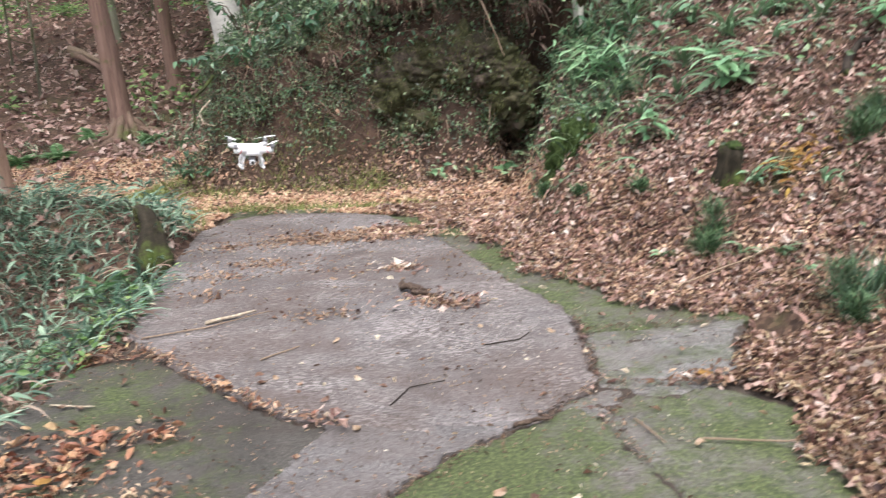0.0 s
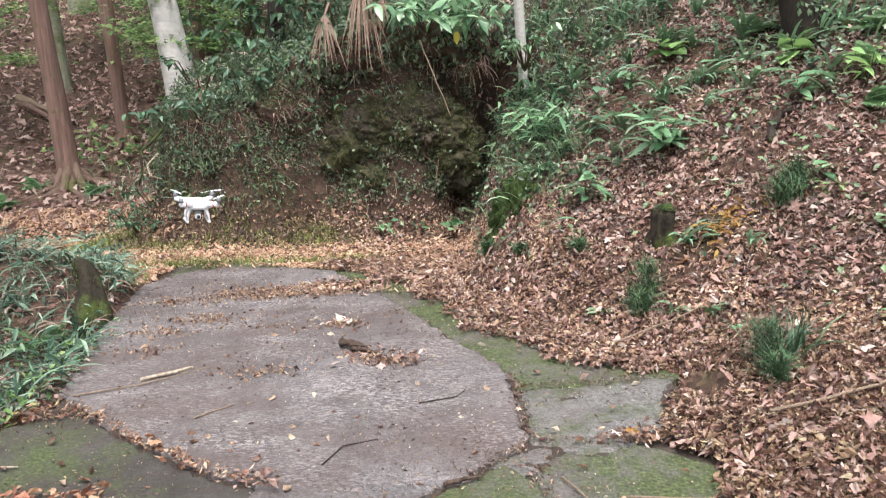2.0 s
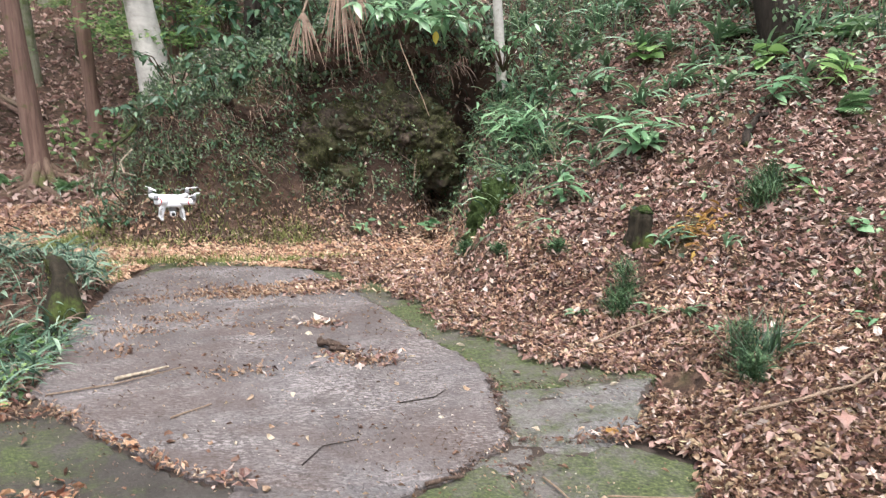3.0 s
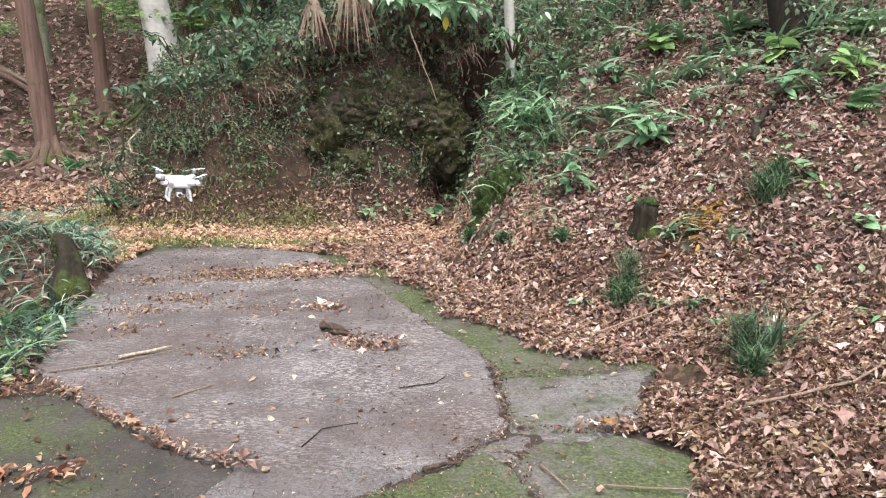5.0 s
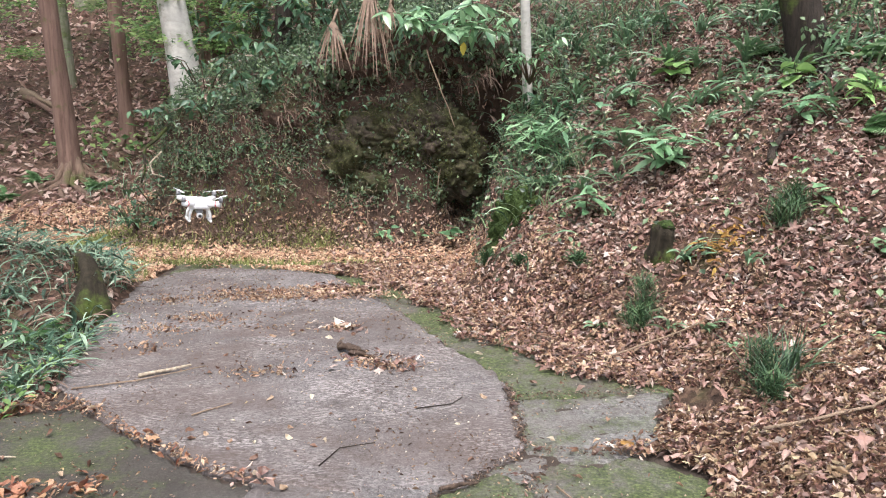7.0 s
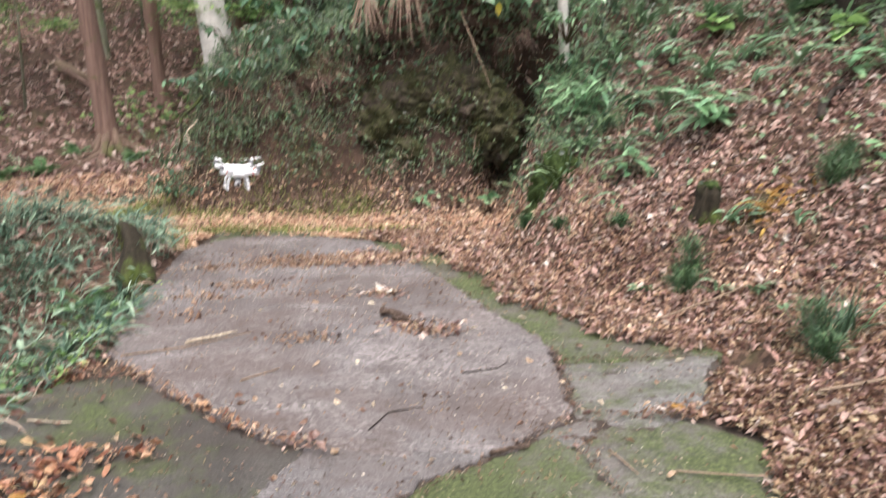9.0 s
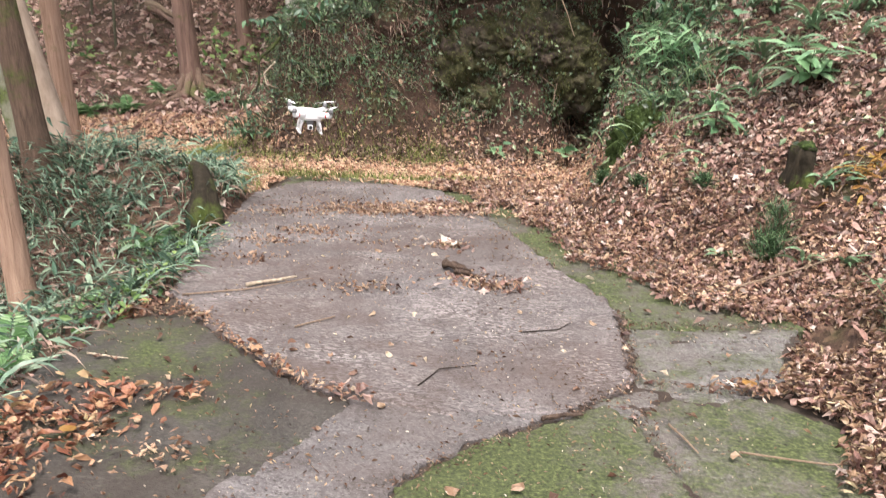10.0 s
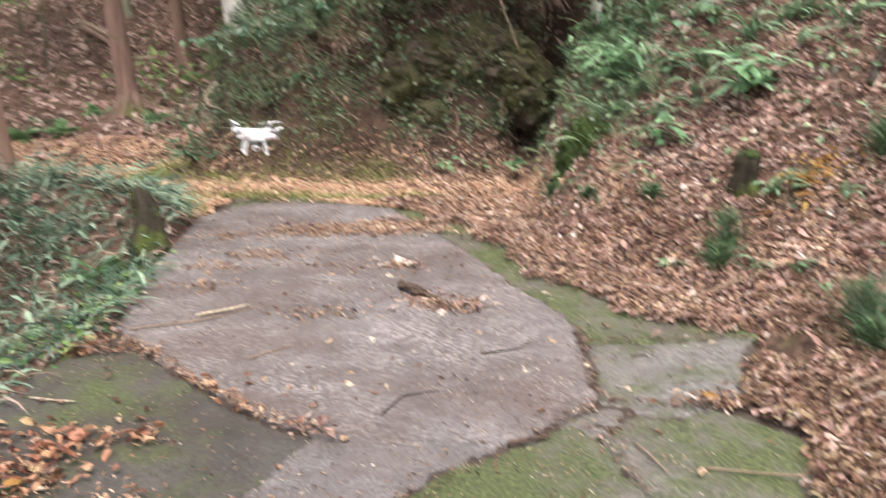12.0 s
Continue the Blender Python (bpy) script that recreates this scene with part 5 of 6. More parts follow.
def build_verge():
    def mound(x, y):
        out = ramp(road_left(np.minimum(y, 5.2)) - x, 0.0, 0.1)
        return np.clip(ramp(y + 0.9 * vnoise(x, y, 0.8, 62), -1.3, 1.2) * ramp(x + 0.6 * vnoise(x, y, 0.8, 63), -4.6, -3.4) * out * ramp(5.6 - y, 0, 0.3) * (0.35 + 0.65 * ramp(vnoise(x, y, 0.4, 61), -0.4, 0.2)), 0, 1)
    p, nor = on_bank(15000, -4.8, -1.5, 2.8, 5.6, lambda x, y: mound(x, y) * ramp(y + 0.4 * vnoise(x, y, 0.5, 66), 3.0, 3.6) * (0.5 + 0.5 * ramp(vnoise(x, y, 0.22, 67), -0.3, 0.3)))
    n = len(p)
    v, f = strips(p - (0, 0, 0.02), rng.normal(-1.0, 1.3, n), rng.uniform(0.1, 0.34, n), rng.uniform(0.005, 0.014, n), rng.uniform(5, 45, n), rng.uniform(85, 160, n), 5, 0.6)
    tagged(new("verge_grass", mesh_of("verge_grass", v, f, VERGE)), "dense arching blue-green grass on the verge mound", "grass", kind="stuff")
    p, nor = on_bank(8500, -4.8, -1.5, -1.5, 3.9, lambda x, y: mound(x, y) * ramp(3.7 - y + 0.4 * vnoise(x, y, 0.5, 66), 0.0, 0.5))
    n = len(p)
    v, f = strips(p - (0, 0, 0.02), rng.normal(-1.0, 1.3, n), rng.uniform(0.12, 0.32, n), rng.uniform(0.007, 0.018, n), rng.uniform(5, 45, n), rng.uniform(85, 150, n))
    tagged(new("verge_grass", mesh_of("verge_grass", v, f, VERGE)), "arching green grass below the road's edge", "grass", kind="stuff")
    p, nor = on_bank(9000, -4.8, -1.5, -1.5, 5.6, mound)
    n = len(p)
    v, f = strips(p, rng.normal(-1.0, 1.4, n), rng.uniform(0.1, 0.34, n), rng.uniform(0.004, 0.012, n), rng.uniform(20, 70, n), rng.uniform(100, 170, n), 4, 0.8)
    tagged(new("dead_stems", mesh_of("dead_stems", v, f, BANK_LITTER)), "withered brown stems among the verge plants", "dead stems", kind="stuff")
    p, nor = on_bank(6000, -4.8, -1.5, -1.5, 5.6, mound)
    n = len(p)
    p = p + unit(nor + (0.4, -0.4, 0.5)) * (rng.random((n, 1)) * 0.25)
    v, f = cloud(LEAF_D, p, rng.normal(0, 1, (n, 3)) + (0.4, -0.4, -0.2), unit(rng.normal(0, 0.5, (n, 3)) + (0, -0.3, 1)), rng.uniform(0.04, 0.11, n), rng.uniform(0.5, 1.0, n))
    tagged(new("verge_plants", mesh_of("verge_plants", v, f, VERGE, False)), "leafy dark green plants falling over the edge", "undergrowth", kind="stuff")
    p, nor = on_bank(900, -2.2, -1.5, 2.6, 4.4, lambda x, y: blob(x, y, -1.68, 3.35, 0.14, 0.5) + 0.6 * blob(x, y, -1.85, 3.9, 0.2, 0.2))
    n = len(p)
    p = p + (0, 0, 0.03) + rng.random((n, 1)) * (0, 0, 0.08)
    v, f = cloud(LEAF_A, p, rng.normal(0, 1, (n, 3)), unit(rng.normal(0, 0.4, (n, 3)) + (0, 0, 1)), rng.uniform(0.025, 0.055, n))
    tagged(new("verge_plants", mesh_of("verge_plants", v, f, MAPLE, False)), "bright yellow-green weeds by the concrete", "undergrowth", kind="stuff")


build_verge()


# ---- single plants ----
BLADE_LEAF = {m.name: mesh_of("leaf", *leaf_form(5, 0.34, 0.22, 0.25), m) for m in (BROAD, DARKBROAD, LIME)}
NARROW_LEAF = {m.name: mesh_of("leaf", *leaf_form(5, 0.15, 0.30, 0.3), m) for m in (BROAD, DARKBROAD, LIME)}
ROUND_LEAF = {m.name: mesh_of("leaf", *leaf_form(5, 0.85, 0.15, 0.15), m) for m in (BROAD, DARKBROAD, LIME)}


def put_leaf(me, parent, at, azimuth, lean, size, roll=0.0):
    m = pose(*at) @ Euler((0, 0, azimuth)).to_matrix().to_4x4() @ pose(0, 0, 0, roll, lean, 0) @ Matrix.Diagonal((size, size, size, 1))
    part("leaf", me, parent, m=m)


def herb(name, x, y, label, leaf_me, count, leaf, tall, spread, group="", stems=3):
    """Upright stems with leaves along their upper part."""
    t = thing(name, foot(x, y), label, "plant", group)
    for k in range(stems):
        a = rng.uniform(0, 6.28)
        lean = Vector((math.cos(a), math.sin(a) - 0.4, 0)) * spread * (0.3 + 0.7 * rng.random()) * (0 if stems == 1 else 1)
        pts = [Vector((0, 0, -0.02)), lean * 0.35 + Vector((0, 0, tall * 0.55)), lean + Vector((0, 0, tall * rng.uniform(0.8, 1.1)))]
        part("stem", mesh_of("stem", *tube(pts, [0.004, 0.003, 0.002], 5), BROWN), t)
        each = max(1, count // stems)
        for i in range(each):
            u = 0.2 + 0.8 * (i + 1) / each
            at = pts[0].lerp(pts[1], u * 2) if u < 0.5 else pts[1].lerp(pts[2], u * 2 - 1)
            put_leaf(leaf_me, t, at, a + 2.4 * i + rng.normal(0, 0.3), rng.uniform(-20, 25), 1.25 * leaf * rng.uniform(0.7, 1.2), rng.normal(0, 15))
    return t


def strap_clump(name, x, y, label, count, length, width, material, group="", lean=(10, 35), droop=(80, 140), toward=None):
    t = thing(name, foot(x, y), label, "grass", group)
    if count <= 16:
        for k in range(count):
            az = np.array([rng.uniform(0, 6.28) if toward is None else rng.normal(toward, 0.8)])
            v, f = strips(rng.normal(0, 0.012, (1, 3)) * (1, 1, 0), az, np.array([length * rng.uniform(0.7, 1.15)]), np.array([width]), np.array([rng.uniform(*lean)]), np.array([rng.uniform(*droop)]), 7)
            part("blade", mesh_of("blade", v, f, material), t)
    else:
        az = rng.uniform(0, 6.28, count) if toward is None else rng.normal(toward, 1.0, count)
        v, f = strips(rng.normal(0, 0.035, (count, 3)) * (1, 1, 0), az, length * rng.uniform(0.5, 1.1, count), np.full(count, width) * rng.uniform(0.6, 1.2, count), rng.uniform(*lean, count), rng.uniform(*droop, count), 6)
        part("foliage", mesh_of("foliage", v, f, material), t)
    return t


def frond_form(pairs=13, length=0.3, wide=0.11, droop=0.4):
    sets = []
    for i in range(pairs):
        u = (i + 1) / (pairs + 1)
        w = wide * math.sin(math.pi * min(0.98, 0.12 + 0.86 * u)) ** 0.8
        p = np.array([[u * length, 0, -droop * length * u * u]] * 2)
        way = np.array([[0.35, 1, -0.12], [0.35, -1, -0.12]])
        sets.append(cloud(LEAF_D, p, way, np.array([[0, 0, 1.0]] * 2), np.array([w, w]), np.array([1.1, 1.1])))
    spine_v, spine_f = strips(np.zeros((1, 3)), np.array([0.0]), np.array([length]), np.array([0.005]), np.array([85.0]), np.array([90 + droop * 60]), 6)
    tri = np.concatenate([spine_f[:, :3], spine_f[:, [0, 2, 3]]])
    return joined(*sets, (spine_v, tri))


FROND = mesh_of("frond", *frond_form(), FERN, False)


def fern(x, y, count, size, label, group="ferns on the slope", toward=-1.6, spread=1.2):
    t = thing("fern", foot(x, y), label, "fern", group)
    for k in range(count):
        a = rng.normal(toward, spread)
        m = pose(0, 0, 0.0) @ Euler((0, 0, a)).to_matrix().to_4x4() @ pose(0, 0, 0, rng.normal(0, 12), rng.uniform(-60, -15), 0) @ Matrix.Diagonal((size, size, size, 1))
        part("frond", FROND, t, m=m)
    return t


def needle_seedling(x, y, tall, wide, label):
    """A dense dark tuft of fine shoots."""
    t = thing("seedling", foot(x, y), label, "plant", "dark seedlings on the slope")
    part("stem", mesh_of("stem", *tube([(0, 0, -0.02), (0.01, 0, tall * 0.5), (0, 0.01, tall)], [0.006, 0.005, 0.002], 6), BROWN), t)
    n = 330
    u = rng.random(n)
    base = np.stack([rng.normal(0, wide * 0.16, n), rng.normal(0, wide * 0.16, n), u * tall * 0.8], -1)
    v, f = strips(base, rng.uniform(0, 6.28, n), wide * rng.uniform(0.25, 0.6, n), rng.uniform(0.003, 0.006, n), rng.uniform(15, 60, n), rng.uniform(60, 120, n), 3)
    part("foliage", mesh_of("foliage", v, f, NEEDLE), t)
    return t


def shrub(x, y, dz, label, count, leaf, spread, tall, material=DARKBROAD, hang=0.0, form=None, yellow=0, z=None):
    """A woody shrub whose stems lean towards the light of the road."""
    b = foot(x, y)
    t = thing("shrub", (b[0], b[1], b[2] + dz if z is None else z), label, "shrub")
    me = (form or BLADE_LEAF)[material.name]
    stems = max(4, count // 9)
    for k in range(stems):
        a = rng.uniform(0, 6.28)
        end = Vector((math.cos(a) * spread, math.sin(a) * spread * 0.6 - spread * 0.5, tall * rng.uniform(0.4, 1.0) - hang * rng.random()))
        mid = end * 0.5 + Vector((0, 0, tall * 0.25))
        part("branch", mesh_of("branch", *tube([(0, 0, -0.05), mid, end], [0.008, 0.005, 0.002], 5), BROWN), t)
        for i in range(count // stems):
            u = 0.4 + 0.6 * i / max(1, count // stems - 1)
            at = mid.lerp(end, max(0, u * 2 - 1)) if u > 0.5 else Vector((0, 0, 0)).lerp(mid, u * 2)
            put_leaf(me, t, at, rng.uniform(0, 6.28), rng.uniform(-15, 50), leaf * rng.uniform(0.7, 1.2), rng.normal(0, 25))
    for k in range(yellow):
        p = Vector((rng.uniform(-0.5, 0.7) * spread, -spread * 0.6, -0.05 - 0.1 * k))
        m = pose(*p, 0, 80, 250) @ Matrix.Diagonal((0.11, 0.11, 0.11, 1))
        part("leaf", mesh_of("leaf", *leaf_form(5, 0.5, 0.1, 0.2), YELLOW), t, "hanging yellow leaf", m)
    return t


def build_slope_plants():
    g = "herbs on the slope"
    herb("broadleaf_herb", 1.16, 4.85, "bright broadleaf herb among dry leaves", BLADE_LEAF[BROAD.name], 15, 0.13, 0.22, 0.10, g)
    herb("broadleaf_herb", 1.66, 4.92, "large bushy herb with lance leaves", BLADE_LEAF[BROAD.name], 66, 0.12, 0.26, 0.28, g, 11)
    herb("broadleaf_herb", 2.37, 4.62, "pale green herb above a dark root", BLADE_LEAF[BROAD.name], 16, 0.13, 0.20, 0.16, g, 4)
    herb("broadleaf_herb", 1.98, 5.85, "flat round-leaved herb on the upper slope", ROUND_LEAF[LIME.name], 16, 0.11, 0.16, 0.22, g, 5)
    herb("broadleaf_herb", 2.55, 5.05, "bright lobed seedling on the upper slope", ROUND_LEAF[LIME.name], 9, 0.12, 0.14, 0.14, g, 3)
    herb("broadleaf_herb", -0.18, 6.36, "small bright plant at the bank's foot", BLADE_LEAF[BROAD.name], 12, 0.09, 0.14, 0.10, g, 4)
    herb("broadleaf_herb", 0.40, 6.25, "low round-leaved plant by the hollow", ROUND_LEAF[BROAD.name], 7, 0.09, 0.2, 0.1, g, 3)
    herb("broadleaf_herb", 0.12, 6.35, "small leafy plant below the rock", BLADE_LEAF[BROAD.name], 8, 0.07, 0.12, 0.08, g, 3)
    herb("broadleaf_herb", 2.30, 3.55, "small green seedling in dry leaves", ROUND_LEAF[BROAD.name], 6, 0.06, 0.1, 0.06, g, 2)
    herb("broadleaf_herb", 2.25, 4.05, "small green seedling in dry leaves", ROUND_LEAF[BROAD.name], 7, 0.06, 0.1, 0.06, g, 2)
    herb("broadleaf_herb", 1.62, 5.75, "tall leafy herb on the slope", BLADE_LEAF[BROAD.name], 12, 0.11, 0.2, 0.12, g, 3)
    herb("broadleaf_herb", 1.32, 6.4, "leafy herb beside the pale trunk", BLADE_LEAF[DARKBROAD.name], 18, 0.11, 0.22, 0.18, g, 4)
    herb("broadleaf_herb", 2.15, 6.5, "leafy herb high on the slope", BLADE_LEAF[DARKBROAD.name], 18, 0.12, 0.22, 0.2, g, 4)
    herb("broadleaf_herb", 2.05, 3.1, "low yellowish weed in dry leaves", BLADE_LEAF[BROAD.name], 9, 0.05, 0.06, 0.08, g, 3)
    herb("broadleaf_herb", 1.58, 3.42, "low yellow-green weed in dry leaves", BLADE_LEAF[BROAD.name], 14, 0.045, 0.06, 0.08, g, 4)
    herb("bamboo_grass", 0.98, 5.75, "pale narrow-leaved bamboo grass", NARROW_LEAF[BROAD.name], 80, 0.15, 0.32, 0.26, "bamboo grass on the nose", 9)
    herb("bamboo_grass", 0.92, 6.05, "narrow-leaved bamboo grass by the hollow", NARROW_LEAF[BROAD.name], 50, 0.15, 0.34, 0.22, "bamboo grass on the nose", 7)
    herb("bamboo_grass", 1.15, 6.15, "dark bamboo grass above the nose", NARROW_LEAF[DARKBROAD.name], 30, 0.14, 0.30, 0.2, "bamboo grass on the nose", 6)
    s = "strap grass on the slope"
    strap_clump("grass_clump", 0.95, 5.42, "dark arching grass over the boulder", 70, 0.34, 0.012, GRASSY, s, (15, 45), (100, 160), -1.6)
    strap_clump("grass_clump", 1.15, 5.52, "dark arching grass on the nose", 60, 0.3, 0.011, GRASSY, s, (15, 45), (100, 160), -1.4)
    strap_clump("grass_clump", 1.55, 2.98, "tall dark grass clump in deep leaves", 46, 0.36, 0.0075, DARKGRASS, s, (0, 28), (10, 130))
    strap_clump("grass_clump", 1.5, 2.93, "sprawling dark grass in deep leaves", 70, 0.22, 0.006, DARKGRASS, s, (0, 40), (40, 150))
    strap_clump("grass_clump", 1.64, 3.05, "dark grass clump in deep leaves", 70, 0.27, 0.008, DARKGRASS, s, (5, 35), (50, 130))
    needle_seedling(1.52, 3.05, 0.24, 0.16, "low dark tuft beside the ditch")
    needle_seedling(1.5, 2.88, 0.16, 0.15, "low dark tuft beside the ditch")
    strap_clump("grass_clump", 1.56, 4.14, "pale strap leaves beside the mossy stump", 16, 0.28, 0.02, PALE_GRASS, s, (20, 55), (80, 125), -0.8)
    for x, y, n, ln, mt in [(1.80, 3.84, 6, 0.24, PALE_GRASS), (1.52, 5.36, 12, 0.30, GRASSY), (1.83, 5.5, 14, 0.28, GRASSY), (1.99, 5.1, 7, 0.28, PALE_GRASS), (2.22, 5.02, 9, 0.34, GRASSY),
                            (2.43, 5.6, 14, 0.36, GRASSY), (2.1, 5.35, 8, 0.3, GRASSY), (1.62, 6.6, 14, 0.34, GRASSY), (1.37, 6.3, 14, 0.3, GRASSY), (1.75, 6.1, 10, 0.3, GRASSY), (2.6, 4.7, 8, 0.28, GRASSY),
                            (1.3, 5.6, 12, 0.28, GRASSY), (1.5, 3.62, 10, 0.14, GRASSY), (1.35, 3.7, 9, 0.14, GRASSY), (2.7, 5.9, 14, 0.34, GRASSY), (1.05, 3.95, 8, 0.1, GRASSY), (1.2, 5.15, 12, 0.26, GRASSY), (1.42, 5.05, 9, 0.24, PALE_GRASS), (2.0, 6.0, 16, 0.34, GRASSY), (2.3, 6.2, 16, 0.34, PALE_GRASS), (1.5, 7.0, 16, 0.34, GRASSY), (1.9, 6.9, 16, 0.36, PALE_GRASS), (2.5, 6.6, 16, 0.36, GRASSY), (1.15, 5.9, 16, 0.3, PALE_GRASS), (1.68, 5.3, 10, 0.26, PALE_GRASS), (2.35, 5.35, 10, 0.3, PALE_GRASS), (1.55, 5.95, 14, 0.3, PALE_GRASS)]:
        strap_clump("grass_clump", x, y, "pale green strap leaves in dry leaves" if mt is PALE_GRASS else "arching dark strap grass on the slope", n, ln * 1.15, 0.019, mt, s, (15, 45), (90, 145), -1.6)
    for k in range(34):
        x, y = rng.uniform(1.0, 3.0), rng.uniform(4.9, 7.2)
        if float(height(x, y)) < 0.75:
            continue
        mt = PALE_GRASS if k % 3 == 0 else GRASSY
        strap_clump("grass_clump", x, y, "pale green strap leaves in dry leaves" if mt is PALE_GRASS else "arching dark strap grass on the slope", int(rng.integers(8, 15)), rng.uniform(0.24, 0.4), 0.02, mt, s, (15, 50), (90, 150), -1.6)
    for k in range(16):
        x, y = rng.uniform(1.0, 3.1), rng.uniform(4.4, 7.0)
        if float(height(x, y)) > 0.55:
            herb("broadleaf_herb", x, y, "leafy green herb on the slope", BLADE_LEAF[(BROAD if k % 2 else DARKBROAD).name], int(rng.integers(8, 20)), rng.uniform(0.06, 0.11), rng.uniform(0.1, 0.22), rng.uniform(0.08, 0.18), g, int(rng.integers(2, 5)))
    herb("broadleaf_herb", 2.68, 4.42, "light green leafy plant at the slope", BLADE_LEAF[LIME.name], 30, 0.10, 0.2, 0.26, g, 6)
    herb("broadleaf_herb", 2.2, 3.95, "small lime-green seedling by the dark bush", BLADE_LEAF[LIME.name], 12, 0.06, 0.1, 0.1, g, 3)
    needle_seedling(1.28, 3.92, 0.26, 0.2, "dark bushy seedling at the slope's foot")
    needle_seedling(1.22, 3.83, 0.14, 0.2, "low dark seedling at the slope's foot")
    needle_seedling(1.03, 4.45, 0.1, 0.14, "small dark tuft in dry leaves")
    needle_seedling(0.55, 5.06, 0.11, 0.14, "small dark tuft by the road")
    needle_seedling(0.74, 4.78, 0.06, 0.14, "low greyish tuft by the road")
    needle_seedling(2.03, 3.98, 0.18, 0.26, "dark fine-leaved bush on the slope")
    needle_seedling(2.12, 4.08, 0.16, 0.22, "dark fine-leaved bush on the slope")
    fern(2.62, 4.32, 6, 0.7, "light green fern at the slope")
    fern(2.78, 4.6, 5, 0.7, "green fern on the slope")
    fern(2.55, 5.6, 5, 0.7, "green fern beneath the dark trunk")
    fern(2.95, 4.95, 6, 0.9, "large pale fern overhanging the slope")
    fern(-3.1, 8.0, 11, 0.60, "pale fern by the cedar roots", "ferns at the bend")
    fern(-3.95, 7.75, 12, 0.68, "pale fern beside the bend", "ferns at the bend")
    fern(-3.75, 8.15, 11, 0.60, "pale fern by the cedar roots", "ferns at the bend")
    fern(-4.3, 7.6, 11, 0.68, "green fern beside the bend", "ferns at the bend")
    fern(-2.02, 4.15, 6, 0.7, "fern hanging over the verge", "ferns on the verge", -0.6)
    fern(-2.2, 3.5, 7, 0.8, "fern below the concrete edge", "ferns on the verge", -0.6)
    fern(-2.1, 2.9, 7, 0.8, "fern below the concrete edge", "ferns on the verge", -0.6)
    fern(-2.5, 3.1, 7, 0.9, "fern below the concrete edge", "ferns on the verge", -0.6)
    fern(-1.9, 2.5, 6, 0.7, "fern below the concrete edge", "ferns on the verge", -0.6)
    # shrubs along the top of the bank
    for x, y, dz, n, leaf, spread, tall, hang in [(-2.05, 7.0, 0, 60, 0.09, 0.34, 0.4, 0.2), (-1.75, 6.85, 0, 60, 0.09, 0.32, 0.35, 0.2), (-1.4, 7.0, 0, 54, 0.10, 0.34, 0.4, 0.2), (-1.05, 7.1, 0, 54, 0.11, 0.34, 0.4, 0.25),
                                                  (-0.75, 7.2, 0, 45, 0.11, 0.3, 0.35, 0.2), (-2.3, 7.2, 0, 54, 0.08, 0.35, 0.35, 0.3), (-1.9, 7.6, 0, 54, 0.1, 0.4, 0.5, 0), (-2.2, 6.75, -0.05, 45, 0.07, 0.25, 0.25, 0.25)]:
        shrub(x, y, dz, "dark evergreen shrub on the bank's edge", n, leaf, spread, tall, DARKBROAD, hang)
    shrub(0.22, 6.55, 0, "broad-leaved shrub hanging over the hollow", 90, 0.17, 0.40, 0.32, BROAD, 0.25, None, 0, 1.72)
    shrub(0.55, 6.62, 0.0, "broad-leaved shrub above the hollow", 70, 0.16, 0.36, 0.35, BROAD, 0.2, None, 1, 1.74)
    shrub(-0.15, 6.7, 0.0, "evergreen shrub above the rock", 54, 0.12, 0.32, 0.35, DARKBROAD, 0.15, None, 0, 1.74)
    shrub(-0.55, 6.72, 0.0, "evergreen shrub above the rock", 54, 0.10, 0.3, 0.3, DARKBROAD, 0.15, None, 0, 1.58)
    shrub(0.98, 6.62, 0.0, "evergreen shrub beside the pale trunk", 72, 0.09, 0.26, 0.34, DARKBROAD, 0.2)
    shrub(1.0, 6.42, 0.0, "leafy bush in front of the pale trunk", 108, 0.08, 0.24, 0.34, BROAD, 0.25, None, 0, 1.42)
    shrub(-0.62, 6.75, 0.0, "small evergreen bush beside the rock", 72, 0.06, 0.26, 0.2, DARKBROAD, 0.3, None, 0, 1.05)
    shrub(-0.2, 6.6, 0.0, "small bush rooted in the rock", 45, 0.05, 0.24, 0.12, DARKBROAD, 0.15, None, 0, 1.2)
    shrub(-0.45, 7.5, 0.0, "evergreen shrub behind dead palm leaves", 60, 0.13, 0.4, 0.5, DARKBROAD, 0.1)
    for x, y, tall, n in [(-1.45, 8.2, 0.9, 90), (-1.0, 8.35, 1.0, 99), (-0.75, 7.9, 0.8, 81), (-1.75, 8.7, 1.0, 90), (-0.5, 8.6, 1.2, 90), (-1.25, 7.7, 0.55, 72)]:
        shrub(x, y, 0.0, "dark leafy bush between trunks above the bank", n, 0.14, 0.5, tall, DARKBROAD, 0.5)
    shrub(-2.2, 6.55, -0.02, "low dark shrub at the bank's corner", 60, 0.06, 0.22, 0.2, DARKBROAD, 0.0)
    for x, y, z, n in [(-2.0, 6.72, 0.45, 90), (-1.7, 6.72, 0.62, 81), (-1.35, 6.72, 0.75, 81), (-1.15, 6.72, 0.5, 63), (-1.85, 6.7, 0.28, 63)]:
        shrub(x, y, 0.0, "small-leaved dark bush clinging to the bank", n, 0.048, 0.2, 0.2, DARKBROAD, 0.2, None, 0, z)
    shrub(-2.35, 6.75, -0.02, "low dark shrub at the bank's corner", 60, 0.06, 0.24, 0.25, DARKBROAD, 0.0)


build_slope_plants()


